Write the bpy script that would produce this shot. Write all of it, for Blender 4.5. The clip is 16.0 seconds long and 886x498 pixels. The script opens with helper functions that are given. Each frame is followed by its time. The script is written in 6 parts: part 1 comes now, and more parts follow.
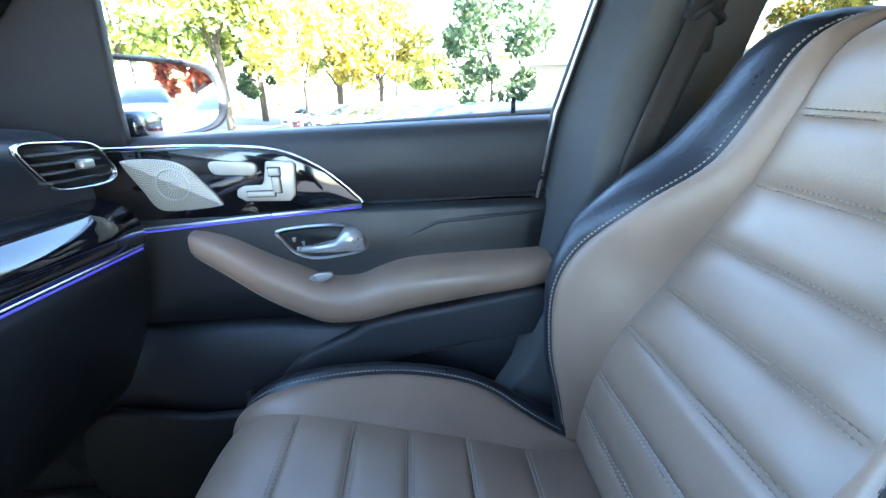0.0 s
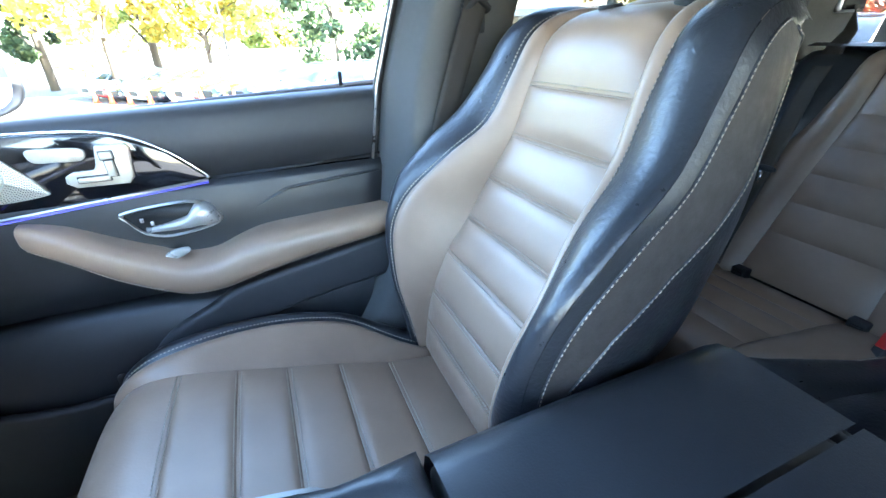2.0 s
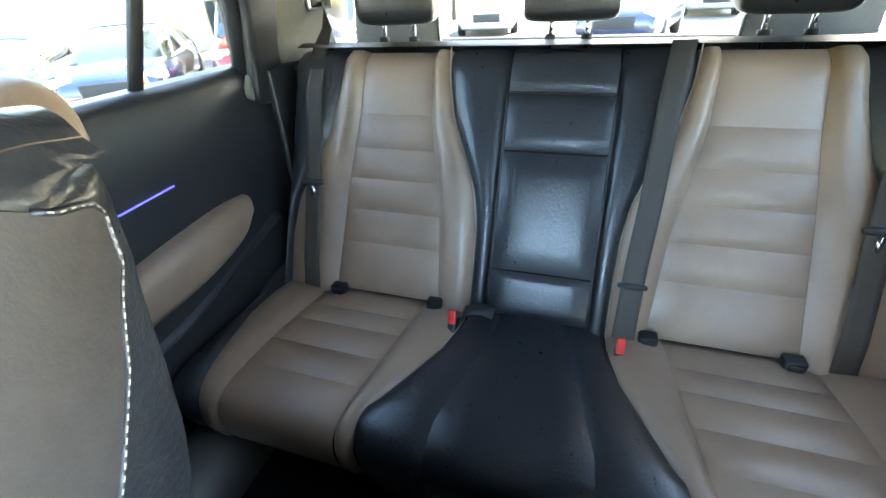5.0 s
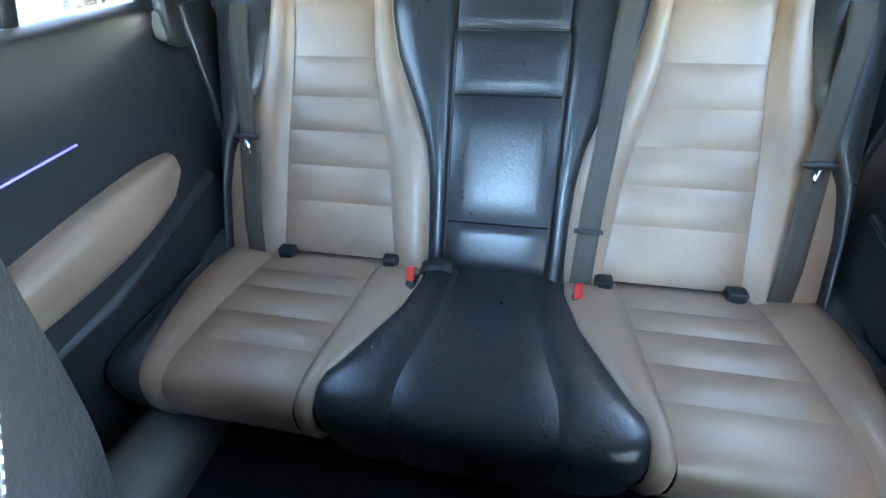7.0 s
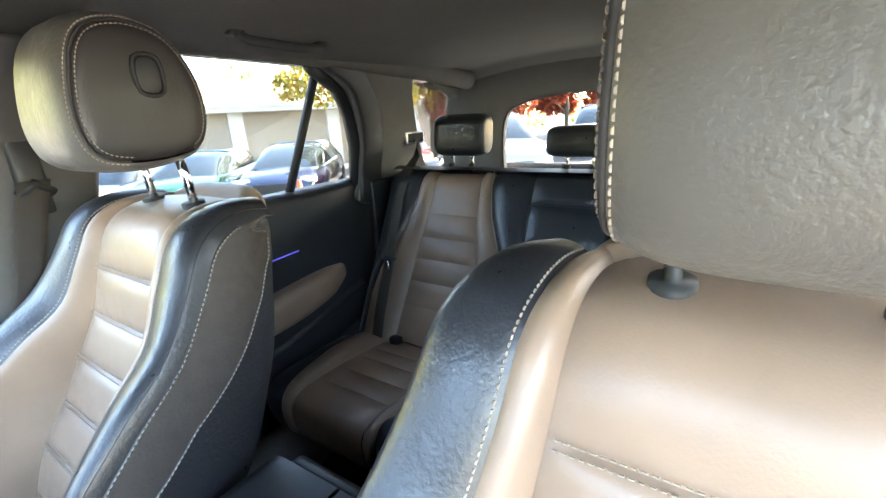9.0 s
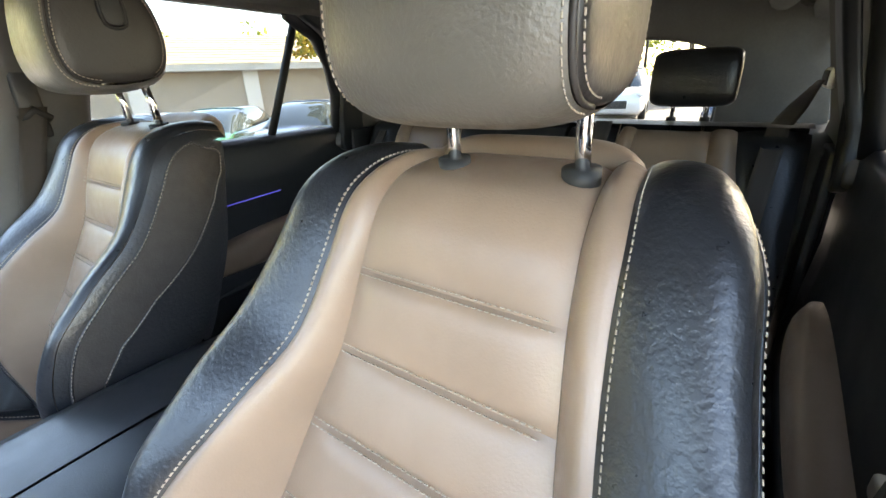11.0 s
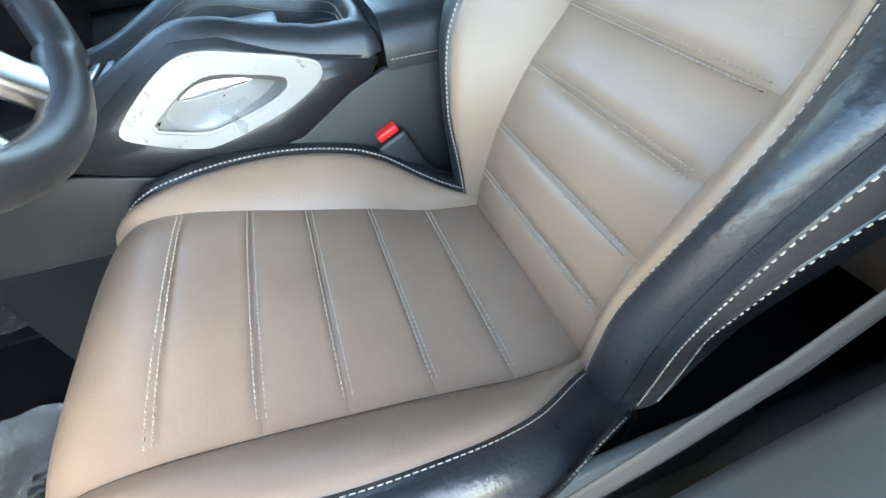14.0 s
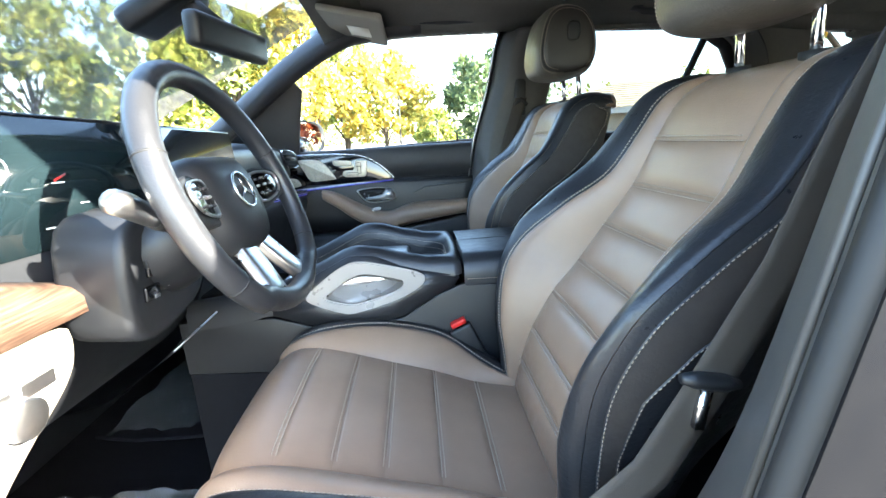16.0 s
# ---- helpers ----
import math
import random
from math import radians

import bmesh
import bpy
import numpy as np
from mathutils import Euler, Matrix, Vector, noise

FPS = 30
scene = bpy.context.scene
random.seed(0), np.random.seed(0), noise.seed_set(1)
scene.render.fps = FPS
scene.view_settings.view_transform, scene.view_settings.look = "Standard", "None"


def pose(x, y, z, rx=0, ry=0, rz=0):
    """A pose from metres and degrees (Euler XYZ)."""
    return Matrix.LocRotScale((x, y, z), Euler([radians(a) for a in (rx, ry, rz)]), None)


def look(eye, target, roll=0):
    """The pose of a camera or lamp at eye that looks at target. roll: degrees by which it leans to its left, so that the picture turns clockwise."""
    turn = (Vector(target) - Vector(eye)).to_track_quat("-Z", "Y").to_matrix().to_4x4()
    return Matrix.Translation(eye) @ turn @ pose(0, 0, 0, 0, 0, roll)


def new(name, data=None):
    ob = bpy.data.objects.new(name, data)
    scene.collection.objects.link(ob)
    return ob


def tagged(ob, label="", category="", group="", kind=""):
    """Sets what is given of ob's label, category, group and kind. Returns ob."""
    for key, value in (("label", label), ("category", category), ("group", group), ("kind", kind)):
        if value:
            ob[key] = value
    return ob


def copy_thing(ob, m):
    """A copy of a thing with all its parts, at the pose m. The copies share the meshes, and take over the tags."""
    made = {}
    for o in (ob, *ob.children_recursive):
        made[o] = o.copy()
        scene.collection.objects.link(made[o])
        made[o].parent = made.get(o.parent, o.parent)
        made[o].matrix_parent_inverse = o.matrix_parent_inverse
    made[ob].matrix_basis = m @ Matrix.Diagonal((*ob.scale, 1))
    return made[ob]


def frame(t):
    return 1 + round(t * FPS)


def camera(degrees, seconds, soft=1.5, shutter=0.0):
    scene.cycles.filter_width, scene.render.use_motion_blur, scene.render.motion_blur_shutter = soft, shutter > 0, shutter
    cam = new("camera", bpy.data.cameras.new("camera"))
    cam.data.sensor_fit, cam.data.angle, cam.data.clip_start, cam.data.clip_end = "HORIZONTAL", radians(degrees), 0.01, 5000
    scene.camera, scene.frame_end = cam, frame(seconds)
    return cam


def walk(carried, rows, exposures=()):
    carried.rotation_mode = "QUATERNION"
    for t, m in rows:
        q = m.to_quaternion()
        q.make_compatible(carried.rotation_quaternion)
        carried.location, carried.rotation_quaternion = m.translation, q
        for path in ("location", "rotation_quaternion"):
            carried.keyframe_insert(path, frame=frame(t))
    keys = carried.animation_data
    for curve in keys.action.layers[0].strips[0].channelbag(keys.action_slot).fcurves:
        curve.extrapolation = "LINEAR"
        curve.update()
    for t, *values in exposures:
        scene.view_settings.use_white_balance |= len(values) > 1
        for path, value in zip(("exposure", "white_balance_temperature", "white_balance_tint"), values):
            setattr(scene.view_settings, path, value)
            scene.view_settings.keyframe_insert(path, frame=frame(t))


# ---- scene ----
cam = camera(93.0, 16.0)
PATH = [
    (0, (-0.194, 0.048, 1.329), (-0.071, 1.907, 0.602), -1.3),
    (0.5, (-0.181, 0.058, 1.313), (-0.086, 1.885, 0.505), -1.8),
    (1, (-0.207, 0.026, 1.285), (-0.144, 1.605, 0.06), -2.5),
    (1.5, (-0.191, -0.045, 1.324), (0.115, 1.484, 0.071), -0.5),
    (2, (-0.179, -0.098, 1.362), (0.503, 1.552, 0.462), -1.7),
    (2.5, (-0.179, -0.148, 1.445), (0.775, 1.484, 0.793), -1.9),
    (3, (-0.17, -0.168, 1.45), (0.912, 1.431, 0.929), -2.1),
    (3.5, (-0.105, -0.157, 1.456), (1.147, 1.295, 0.887), -2.4),
    (4, (0.046, -0.073, 1.465), (1.548, 1.031, 0.74), -2.9),
    (4.5, (0.18, -0.053, 1.455), (1.792, 0.703, 0.545), -3.0),
    (7, (0.239, -0.04, 1.415), (1.77, 0.282, 0.17), -2.2),
    (7.5, (0.198, -0.045, 1.408), (1.755, 0.42, 0.243), -2.8),
    (8, (0.088, -0.086, 1.451), (1.71, 0.636, 0.53), -2.4),
    (8.2, (0.058, -0.142, 1.46), (1.637, 0.752, 0.619), -3.4),
    (10.3, (-0.065, -0.553, 1.56), (1.578, 0.488, 1.095), -2.4),
    (10.5, (-0.052, -0.556, 1.529), (1.57, 0.485, 0.994), -2.4),
    (11, (-0.049, -0.585, 1.455), (1.454, 0.499, 0.703), -2.3),
    (11.5, (-0.067, -0.603, 1.396), (1.302, 0.53, 0.478), -2.2),
    (12, (-0.1, -0.634, 1.35), (1.12, 0.532, 0.275), -2.7),
    (12.5, (-0.119, -0.651, 1.306), (0.917, 0.568, 0.105), -3.6),
    (13, (-0.156, -0.684, 1.267), (0.685, 0.607, -0.008), -3.8),
    (13.5, (-0.184, -0.711, 1.226), (0.435, 0.64, -0.111), -4.4),
    (14, (-0.217, -0.725, 1.21), (0.185, 0.634, -0.201), -5.2),
    (14.5, (-0.222, -0.769, 1.208), (-0.004, 0.665, -0.169), -5.7),
    (15, (-0.177, -0.838, 1.3), (0.079, 0.861, 0.276), -2.5),
    (15.5, (-0.183, -0.952, 1.308), (0.036, 0.895, 0.573), -2.7),
    (16, (-0.197, -1.01, 1.293), (-0.084, 0.92, 0.781), -2.2),
]
EXPOSURES = [(0.0, 4.7, 5700, 8), (0.5, 4.6, 5900, 8), (1.0, 5.3, 5900, 8), (1.5, 5.55, 5800, 8), (2.5, 5.05, 6400, 9), (3.3, 4.75, 7100, 12), (4.0, 4.9, 7500, 12), (4.6, 6.15, 7200, 10), (7.0, 7.4, 6300, 7), (7.5, 7.35, 6300, 7), (8.0, 6.95, 6700, 10), (9.0, 5.5, 7200, 13), (10.3, 5.1, 7700, 17), (11.0, 4.75, 7800, 14), (12.5, 4.8, 7000, 8), (13.5, 4.7, 6900, 5), (14.5, 4.65, 6700, 2), (15.2, 4.7, 6800, 3), (16.0, 4.15, 6500, 7)]
walk(cam, [(t, look(eye, goal, roll)) for t, eye, goal, roll in PATH], EXPOSURES)

# ---- light ----
world = bpy.data.worlds.new("world")
scene.world = world
world.use_nodes = True
wn = world.node_tree
sky = wn.nodes.new("ShaderNodeTexSky")
sky.sky_type = "NISHITA"
sky.sun_disc = False
SUN_EL, SUN_AZ = 27.0, 65.0   # azimuth: degrees from the car's left side towards its rear
sky.sun_elevation = radians(SUN_EL)
# where the sun stands, as a unit vector
sun_dir = Vector((math.sin(radians(SUN_AZ)) * math.cos(radians(SUN_EL)), -math.cos(radians(SUN_AZ)) * math.cos(radians(SUN_EL)), math.sin(radians(SUN_EL))))
sky.sun_rotation = math.atan2(sun_dir.x, sun_dir.y)
wn.nodes["Background"].inputs["Strength"].default_value = 0.14
wn.links.new(sky.outputs[0], wn.nodes["Background"].inputs[0])
sun = new("sun", bpy.data.lights.new("sun", "SUN"))
sun.data.energy, sun.data.angle, sun.data.color = 5.0, radians(0.6), (1.0, 0.93, 0.82)
sun.matrix_world = look(sun_dir * 30, (0, 0, 0))

# ---- materials ----
MATS = {}


def nodes_of(name):
    m = bpy.data.materials.new(name)
    m.use_nodes = True
    MATS[name] = m
    return m, m.node_tree, m.node_tree.nodes["Principled BSDF"]


def noise_tex(nt, scale, detail=4, rough=0.55):
    co = nt.nodes.new("ShaderNodeTexCoord")
    n = nt.nodes.new("ShaderNodeTexNoise")
    n.inputs["Scale"].default_value, n.inputs["Detail"].default_value, n.inputs["Roughness"].default_value = scale, detail, rough
    nt.links.new(co.outputs["Object"], n.inputs["Vector"])
    return n


def ramp(nt, src, stops):
    r = nt.nodes.new("ShaderNodeValToRGB")
    e = r.color_ramp.elements
    while len(e) < len(stops):
        e.new(0.5)
    for el, (p, c) in zip(e, stops):
        el.position, el.color = p, (*c, 1)
    nt.links.new(src, r.inputs[0])
    return r


def bump(nt, p, src, strength, dist=0.001, under=None):
    b = nt.nodes.new("ShaderNodeBump")
    b.inputs["Strength"].default_value, b.inputs["Distance"].default_value = strength, dist
    nt.links.new(src, b.inputs["Height"])
    if under:
        nt.links.new(under.outputs[0], b.inputs["Normal"])
    nt.links.new(b.outputs[0], p.inputs["Normal"])
    return b


def mottled(name, base, rough, vary=0.15, scale=6.0, metal=0.0, bump_scale=0, bump_str=0.2, coat=0.0, spec=0.5):
    """A surface with broad stains, fine mottling and a fine relief."""
    m, nt, p = nodes_of(name)
    a, b = noise_tex(nt, scale, 6, 0.6), noise_tex(nt, scale * 14, 3)
    mix = nt.nodes.new("ShaderNodeMath")
    mix.operation = "MULTIPLY_ADD"
    mix.inputs[1].default_value = 0.65
    nt.links.new(a.outputs["Fac"], mix.inputs[0])
    half = nt.nodes.new("ShaderNodeMath")
    half.operation = "MULTIPLY"
    half.inputs[1].default_value = 0.35
    nt.links.new(b.outputs["Fac"], half.inputs[0])
    nt.links.new(half.outputs[0], mix.inputs[2])
    lo, hi = [c * (1 - vary) for c in base], [min(1, c * (1 + vary)) for c in base]
    r = ramp(nt, mix.outputs[0], [(0.3, lo), (0.7, hi)])
    nt.links.new(r.outputs[0], p.inputs["Base Color"])
    rr = ramp(nt, a.outputs["Fac"], [(0.3, (rough * 0.85,) * 3), (0.7, (min(1, rough * 1.15),) * 3)])
    nt.links.new(rr.outputs[0], p.inputs["Roughness"])
    p.inputs["Metallic"].default_value = metal
    p.inputs["Specular IOR Level"].default_value = spec
    p.inputs["Coat Weight"].default_value = coat
    p.inputs["Coat Roughness"].default_value = 0.05
    if bump_scale:
        n = noise_tex(nt, bump_scale, 3)
        bump(nt, p, n.outputs["Fac"], bump_str)
    return m


def leather(name, base, rough, grain=260.0, depth=0.35, wrinkle=0.25):
    """Coated hide: pebbled grain, broad soft creases, wear in the gloss."""
    m, nt, p = nodes_of(name)
    pebble = noise_tex(nt, grain * 0.7, 2)
    cell = ramp(nt, pebble.outputs["Fac"], [(0.36, (0, 0, 0)), (0.60, (1, 1, 1))])
    broad, fine = noise_tex(nt, 7, 5), noise_tex(nt, 55, 4)
    c = ramp(nt, broad.outputs["Fac"], [(0.3, [x * 0.86 for x in base]), (0.7, [min(1, x * 1.12) for x in base])])
    nt.links.new(c.outputs[0], p.inputs["Base Color"])
    g = ramp(nt, fine.outputs["Fac"], [(0.3, (rough * 0.85,) * 3), (0.75, (rough * 1.2,) * 3)])
    nt.links.new(g.outputs[0], p.inputs["Roughness"])
    b1 = bump(nt, p, broad.outputs["Fac"], wrinkle, 0.006)
    b2 = bump(nt, p, fine.outputs["Fac"], wrinkle * 0.5, 0.002, b1)
    bump(nt, p, cell.outputs[0], depth, 0.0007, b2)
    p.inputs["Specular IOR Level"].default_value = 0.5
    return m


def plain(name, base, rough, metal=0.0, emit=None, strength=0.0, coat=0.0):
    m, nt, p = nodes_of(name)
    p.inputs["Base Color"].default_value = (*base, 1)
    p.inputs["Roughness"].default_value, p.inputs["Metallic"].default_value = rough, metal
    p.inputs["Coat Weight"].default_value = coat
    if emit:
        p.inputs["Emission Color"].default_value, p.inputs["Emission Strength"].default_value = (*emit, 1), strength
    return m


def glass(name, tint):
    m = bpy.data.materials.new(name)
    m.use_nodes = True
    MATS[name] = m
    nt = m.node_tree
    nt.nodes.remove(nt.nodes["Principled BSDF"])
    t, g, f, x = (nt.nodes.new("ShaderNode" + k) for k in ("BsdfTransparent", "BsdfGlossy", "Fresnel", "MixShader"))
    t.inputs[0].default_value = (*tint, 1)
    g.inputs["Roughness"].default_value = 0.02
    f.inputs[0].default_value = 1.3
    nt.links.new(f.outputs[0], x.inputs[0])
    nt.links.new(t.outputs[0], x.inputs[1])
    nt.links.new(g.outputs[0], x.inputs[2])
    nt.links.new(x.outputs[0], nt.nodes["Material Output"].inputs[0])
    return m


BROWN = leather("brown_leather", (0.266, 0.180, 0.124), 0.36, 520, 0.10, 0.10)
DEEP = leather("deep_brown_leather", (0.030, 0.025, 0.023), 0.62, 420, 0.12, 0.12)
BLACK = leather("black_leather", (0.018, 0.019, 0.022), 0.32, 230, 0.28, 0.0)
SMOOTHB = leather("smooth_black_leather", (0.020, 0.021, 0.024), 0.36, 700, 0.10, 0.08)
HEADL = leather("headrest_leather", (0.100, 0.090, 0.077), 0.40, 330, 0.30, 0.14)
HEADS = leather("headrest_side_leather", (0.024, 0.021, 0.020), 0.42, 420, 0.16, 0.10)
THREAD = plain("pale_thread", (0.34, 0.285, 0.225), 0.75)
DARK = mottled("dark_soft_plastic", (0.013, 0.014, 0.016), 0.44, 0.2, 8, bump_scale=900, bump_str=0.12)
GREYP = mottled("grey_soft_trim", (0.034, 0.034, 0.036), 0.55, 0.15, 6, bump_scale=700, bump_str=0.12)
TRIMG = mottled("grey_beige_trim", (0.115, 0.108, 0.096), 0.55, 0.12, 6, bump_scale=700, bump_str=0.12)
LINER = mottled("grey_headliner_cloth", (0.150, 0.142, 0.128), 0.95, 0.12, 9, bump_scale=1500, bump_str=0.3, spec=0.1)
CARPET = mottled("black_carpet", (0.012, 0.012, 0.014), 0.95, 0.3, 20, bump_scale=900, bump_str=0.8, spec=0.1)
GLOSSB = plain("gloss_black", (0.006, 0.006, 0.008), 0.06, coat=0.6)
CHROME = plain("bright_chrome", (0.75, 0.75, 0.76), 0.10, 1.0)
SATIN = mottled("satin_aluminium", (0.60, 0.59, 0.575), 0.30, 0.05, 20, metal=1.0)
GRILLE = mottled("perforated_aluminium", (0.60, 0.55, 0.45), 0.36, 0.06, 30, metal=0.35)
SILVER = mottled("pale_silver_paint", (0.40, 0.39, 0.372), 0.3, 0.012, 25, metal=0.45)
BELT = mottled("grey_belt_webbing", (0.052, 0.043, 0.035), 0.75, 0.15, 30, bump_scale=1200, bump_str=0.5)
RED = plain("red_button", (0.65, 0.02, 0.015), 0.35)
LED = plain("violet_ambient_light", (0.12, 0.12, 0.6), 0.3, emit=(0.12, 0.12, 1.0), strength=0.025)
GLASS = glass("clear_glass", (0.93, 0.96, 0.94))
TINT = glass("tinted_glass", (0.27, 0.285, 0.28))
PAINT = plain("black_car_paint", (0.006, 0.006, 0.008), 0.08, coat=1.0)
RUBBER = plain("black_rubber", (0.012, 0.012, 0.012), 0.6)
BEIGE = mottled("beige_painted_wall", (0.42, 0.36, 0.29), 0.8, 0.1, 2)
ASPHALT = mottled("sunlit_asphalt", (0.085, 0.08, 0.075), 0.9, 0.3, 0.7, bump_scale=60, bump_str=0.5)
WOOD = None


def film_mat():
    """Thin clear plastic: mostly see-through, with a glossy crinkled sheen."""
    m = bpy.data.materials.new("clear_plastic_film")
    m.use_nodes = True
    nt = m.node_tree
    nt.nodes.remove(nt.nodes["Principled BSDF"])
    t, g, d, x, y = (nt.nodes.new("ShaderNode" + k) for k in ("BsdfTransparent", "BsdfGlossy", "BsdfDiffuse", "MixShader", "MixShader"))
    t.inputs[0].default_value, d.inputs[0].default_value = (.9, .92, .92, 1), (.45, .48, .48, 1)
    g.inputs["Roughness"].default_value = .16
    n = noise_tex(nt, 38, 5)
    b = nt.nodes.new("ShaderNodeBump")
    b.inputs["Strength"].default_value, b.inputs["Distance"].default_value = 1.0, .03
    nt.links.new(n.outputs["Fac"], b.inputs["Height"])
    nt.links.new(b.outputs[0], g.inputs["Normal"])
    x.inputs[0].default_value, y.inputs[0].default_value = .30, .14
    nt.links.new(t.outputs[0], x.inputs[1])
    nt.links.new(g.outputs[0], x.inputs[2])
    nt.links.new(x.outputs[0], y.inputs[1])
    nt.links.new(d.outputs[0], y.inputs[2])
    nt.links.new(y.outputs[0], nt.nodes["Material Output"].inputs[0])
    return m


FILM = film_mat()


def wood_mat():
    m, nt, p = nodes_of("open_pore_walnut")
    co = nt.nodes.new("ShaderNodeTexCoord")
    mp = nt.nodes.new("ShaderNodeMapping")
    mp.inputs["Scale"].default_value = (6, 6, 160)
    n = nt.nodes.new("ShaderNodeTexNoise")
    n.inputs["Scale"].default_value, n.inputs["Detail"].default_value = 3, 5
    nt.links.new(co.outputs["Object"], mp.inputs[0])
    nt.links.new(mp.outputs[0], n.inputs["Vector"])
    r = ramp(nt, n.outputs["Fac"], [(0.3, (0.035, 0.019, 0.012)), (0.55, (0.085, 0.048, 0.031)), (0.75, (0.14, 0.085, 0.056))])
    nt.links.new(r.outputs[0], p.inputs["Base Color"])
    p.inputs["Roughness"].default_value = 0.5
    bump(nt, p, n.outputs["Fac"], 0.3, 0.0006)
    return m


WOOD = wood_mat()


# ---- mesh helpers ----
def thing(name, label, category, base=(0, 0, 0), group="", kind=""):
    ob = new(name)
    ob.location = base
    ob.empty_display_size = 0.05
    return tagged(ob, label, category, group, kind)


def world_place(ob):
    p = Vector((0, 0, 0))
    while ob:
        p = p + ob.location
        ob = ob.parent
    return p


def finish(name, bm, mat, parent=None, label="", smooth=True, kind=""):
    me = bpy.data.meshes.new(name)
    if parent:
        bmesh.ops.translate(bm, verts=bm.verts, vec=-world_place(parent))
    bm.to_mesh(me)
    bm.free()
    me.materials.append(mat)
    if smooth:
        for f in me.polygons:
            f.use_smooth = True
    ob = new(name, me)
    ob.parent = parent
    return tagged(ob, label, kind=kind)


def part(name, bm, mat, parent, label="", smooth=True):
    return finish(name, bm, mat, parent, label, smooth)


def shift_parts(ob, m):
    """Moves all the parts of a thing by the matrix m, given in the world."""
    b = Matrix.Translation(ob.location)
    for o in ob.children_recursive:
        o.data.transform(b.inverted() @ m @ b)


def sheet(P, closed=False, thick=0.0, cap=False):
    """A bmesh over a grid of points P[row][col]; closed joins the last column to the first; cap fills first and last row."""
    bm = bmesh.new()
    V = [[bm.verts.new(Vector(p)) for p in row] for row in P]
    n = len(V[0])
    for r0, r1 in zip(V, V[1:]):
        for j in range(n if closed else n - 1):
            k = (j + 1) % n
            bm.faces.new((r0[j], r0[k], r1[k], r1[j]))
    if cap:
        bm.faces.new(V[0])
        bm.faces.new(V[-1])
    bmesh.ops.recalc_face_normals(bm, faces=bm.faces)
    if thick:
        bmesh.ops.solidify(bm, geom=list(bm.faces), thickness=thick)
    return bm


def tube(pts, r, sides=10, closed=False, flat=1.0):
    """A round (or flattened) bar along points."""
    pts = [Vector(p) for p in pts]
    n = len(pts)
    rows, up = [], None
    for i, p in enumerate(pts):
        a, b = (pts[i - 1], pts[(i + 1) % n]) if closed else (pts[max(i - 1, 0)], pts[min(i + 1, n - 1)])
        t = (b - a).normalized()
        if up is None:
            up = t.orthogonal().normalized()
        up = (up - t * up.dot(t)).normalized()
        s = t.cross(up)
        rr = r[i] if isinstance(r, (list, tuple)) else r
        rows.append([p + up * (rr * math.cos(q)) + s * (rr * flat * math.sin(q)) for q in [2 * math.pi * j / sides for j in range(sides)]])
    if closed:
        rows.append(rows[0])
        bm = sheet(rows, True)
        bmesh.ops.remove_doubles(bm, verts=bm.verts, dist=1e-6)
        return bm
    return sheet(rows, True, cap=True)


def box(cx, cy, cz, sx, sy, sz, bev=0.004, seg=2, m=None):
    bm = bmesh.new()
    bmesh.ops.create_cube(bm, size=1)
    bmesh.ops.scale(bm, verts=bm.verts, vec=(sx, sy, sz))
    if bev:
        bmesh.ops.bevel(bm, geom=list(bm.edges), offset=min(bev, 0.45 * min(sx, sy, sz)), segments=seg, affect="EDGES", profile=0.6)
    bmesh.ops.transform(bm, matrix=(Matrix.Translation((cx, cy, cz)) @ m) if m else Matrix.Translation((cx, cy, cz)), verts=bm.verts)
    return bm


def prism(outline, put, depth, bev=0.003, seg=2):
    """A plate: a 2D outline laid out by put(u, v, w), w from 0 to depth, with rounded rims."""
    bm = bmesh.new()
    lo = [bm.verts.new((u, v, 0)) for u, v in outline]
    f = bm.faces.new(lo)
    r = bmesh.ops.extrude_face_region(bm, geom=[f])
    top = [g for g in r["geom"] if isinstance(g, bmesh.types.BMVert)]
    bmesh.ops.translate(bm, verts=top, vec=(0, 0, depth))
    bmesh.ops.recalc_face_normals(bm, faces=bm.faces)
    if bev:
        es = [e for e in bm.edges if len(e.link_faces) == 2 and e.calc_face_angle(0) > 0.9]
        bmesh.ops.bevel(bm, geom=es, offset=bev, segments=seg, affect="EDGES", profile=0.6)
    for v in bm.verts:
        v.co = put(*v.co)
    bmesh.ops.recalc_face_normals(bm, faces=bm.faces)
    return bm


def smooth_loop(pts, n=6, closed=True):
    """Catmull-Rom through points of any dimension."""
    P = [np.array(p, float) for p in pts]
    out = []
    k = len(P)
    for i in range(k if closed else k - 1):
        a, b = P[i], P[(i + 1) % k]
        p = P[(i - 1) % k] if closed or i > 0 else 2 * a - b
        q = P[(i + 2) % k] if closed or i < k - 2 else 2 * b - a
        for j in range(n):
            t = j / n
            out.append(0.5 * (2 * a + (b - p) * t + (2 * p - 5 * a + 4 * b - q) * t * t + (3 * a - p - 3 * b + q) * t ** 3))
    if not closed:
        out.append(P[-1])
    return [tuple(o) for o in out]


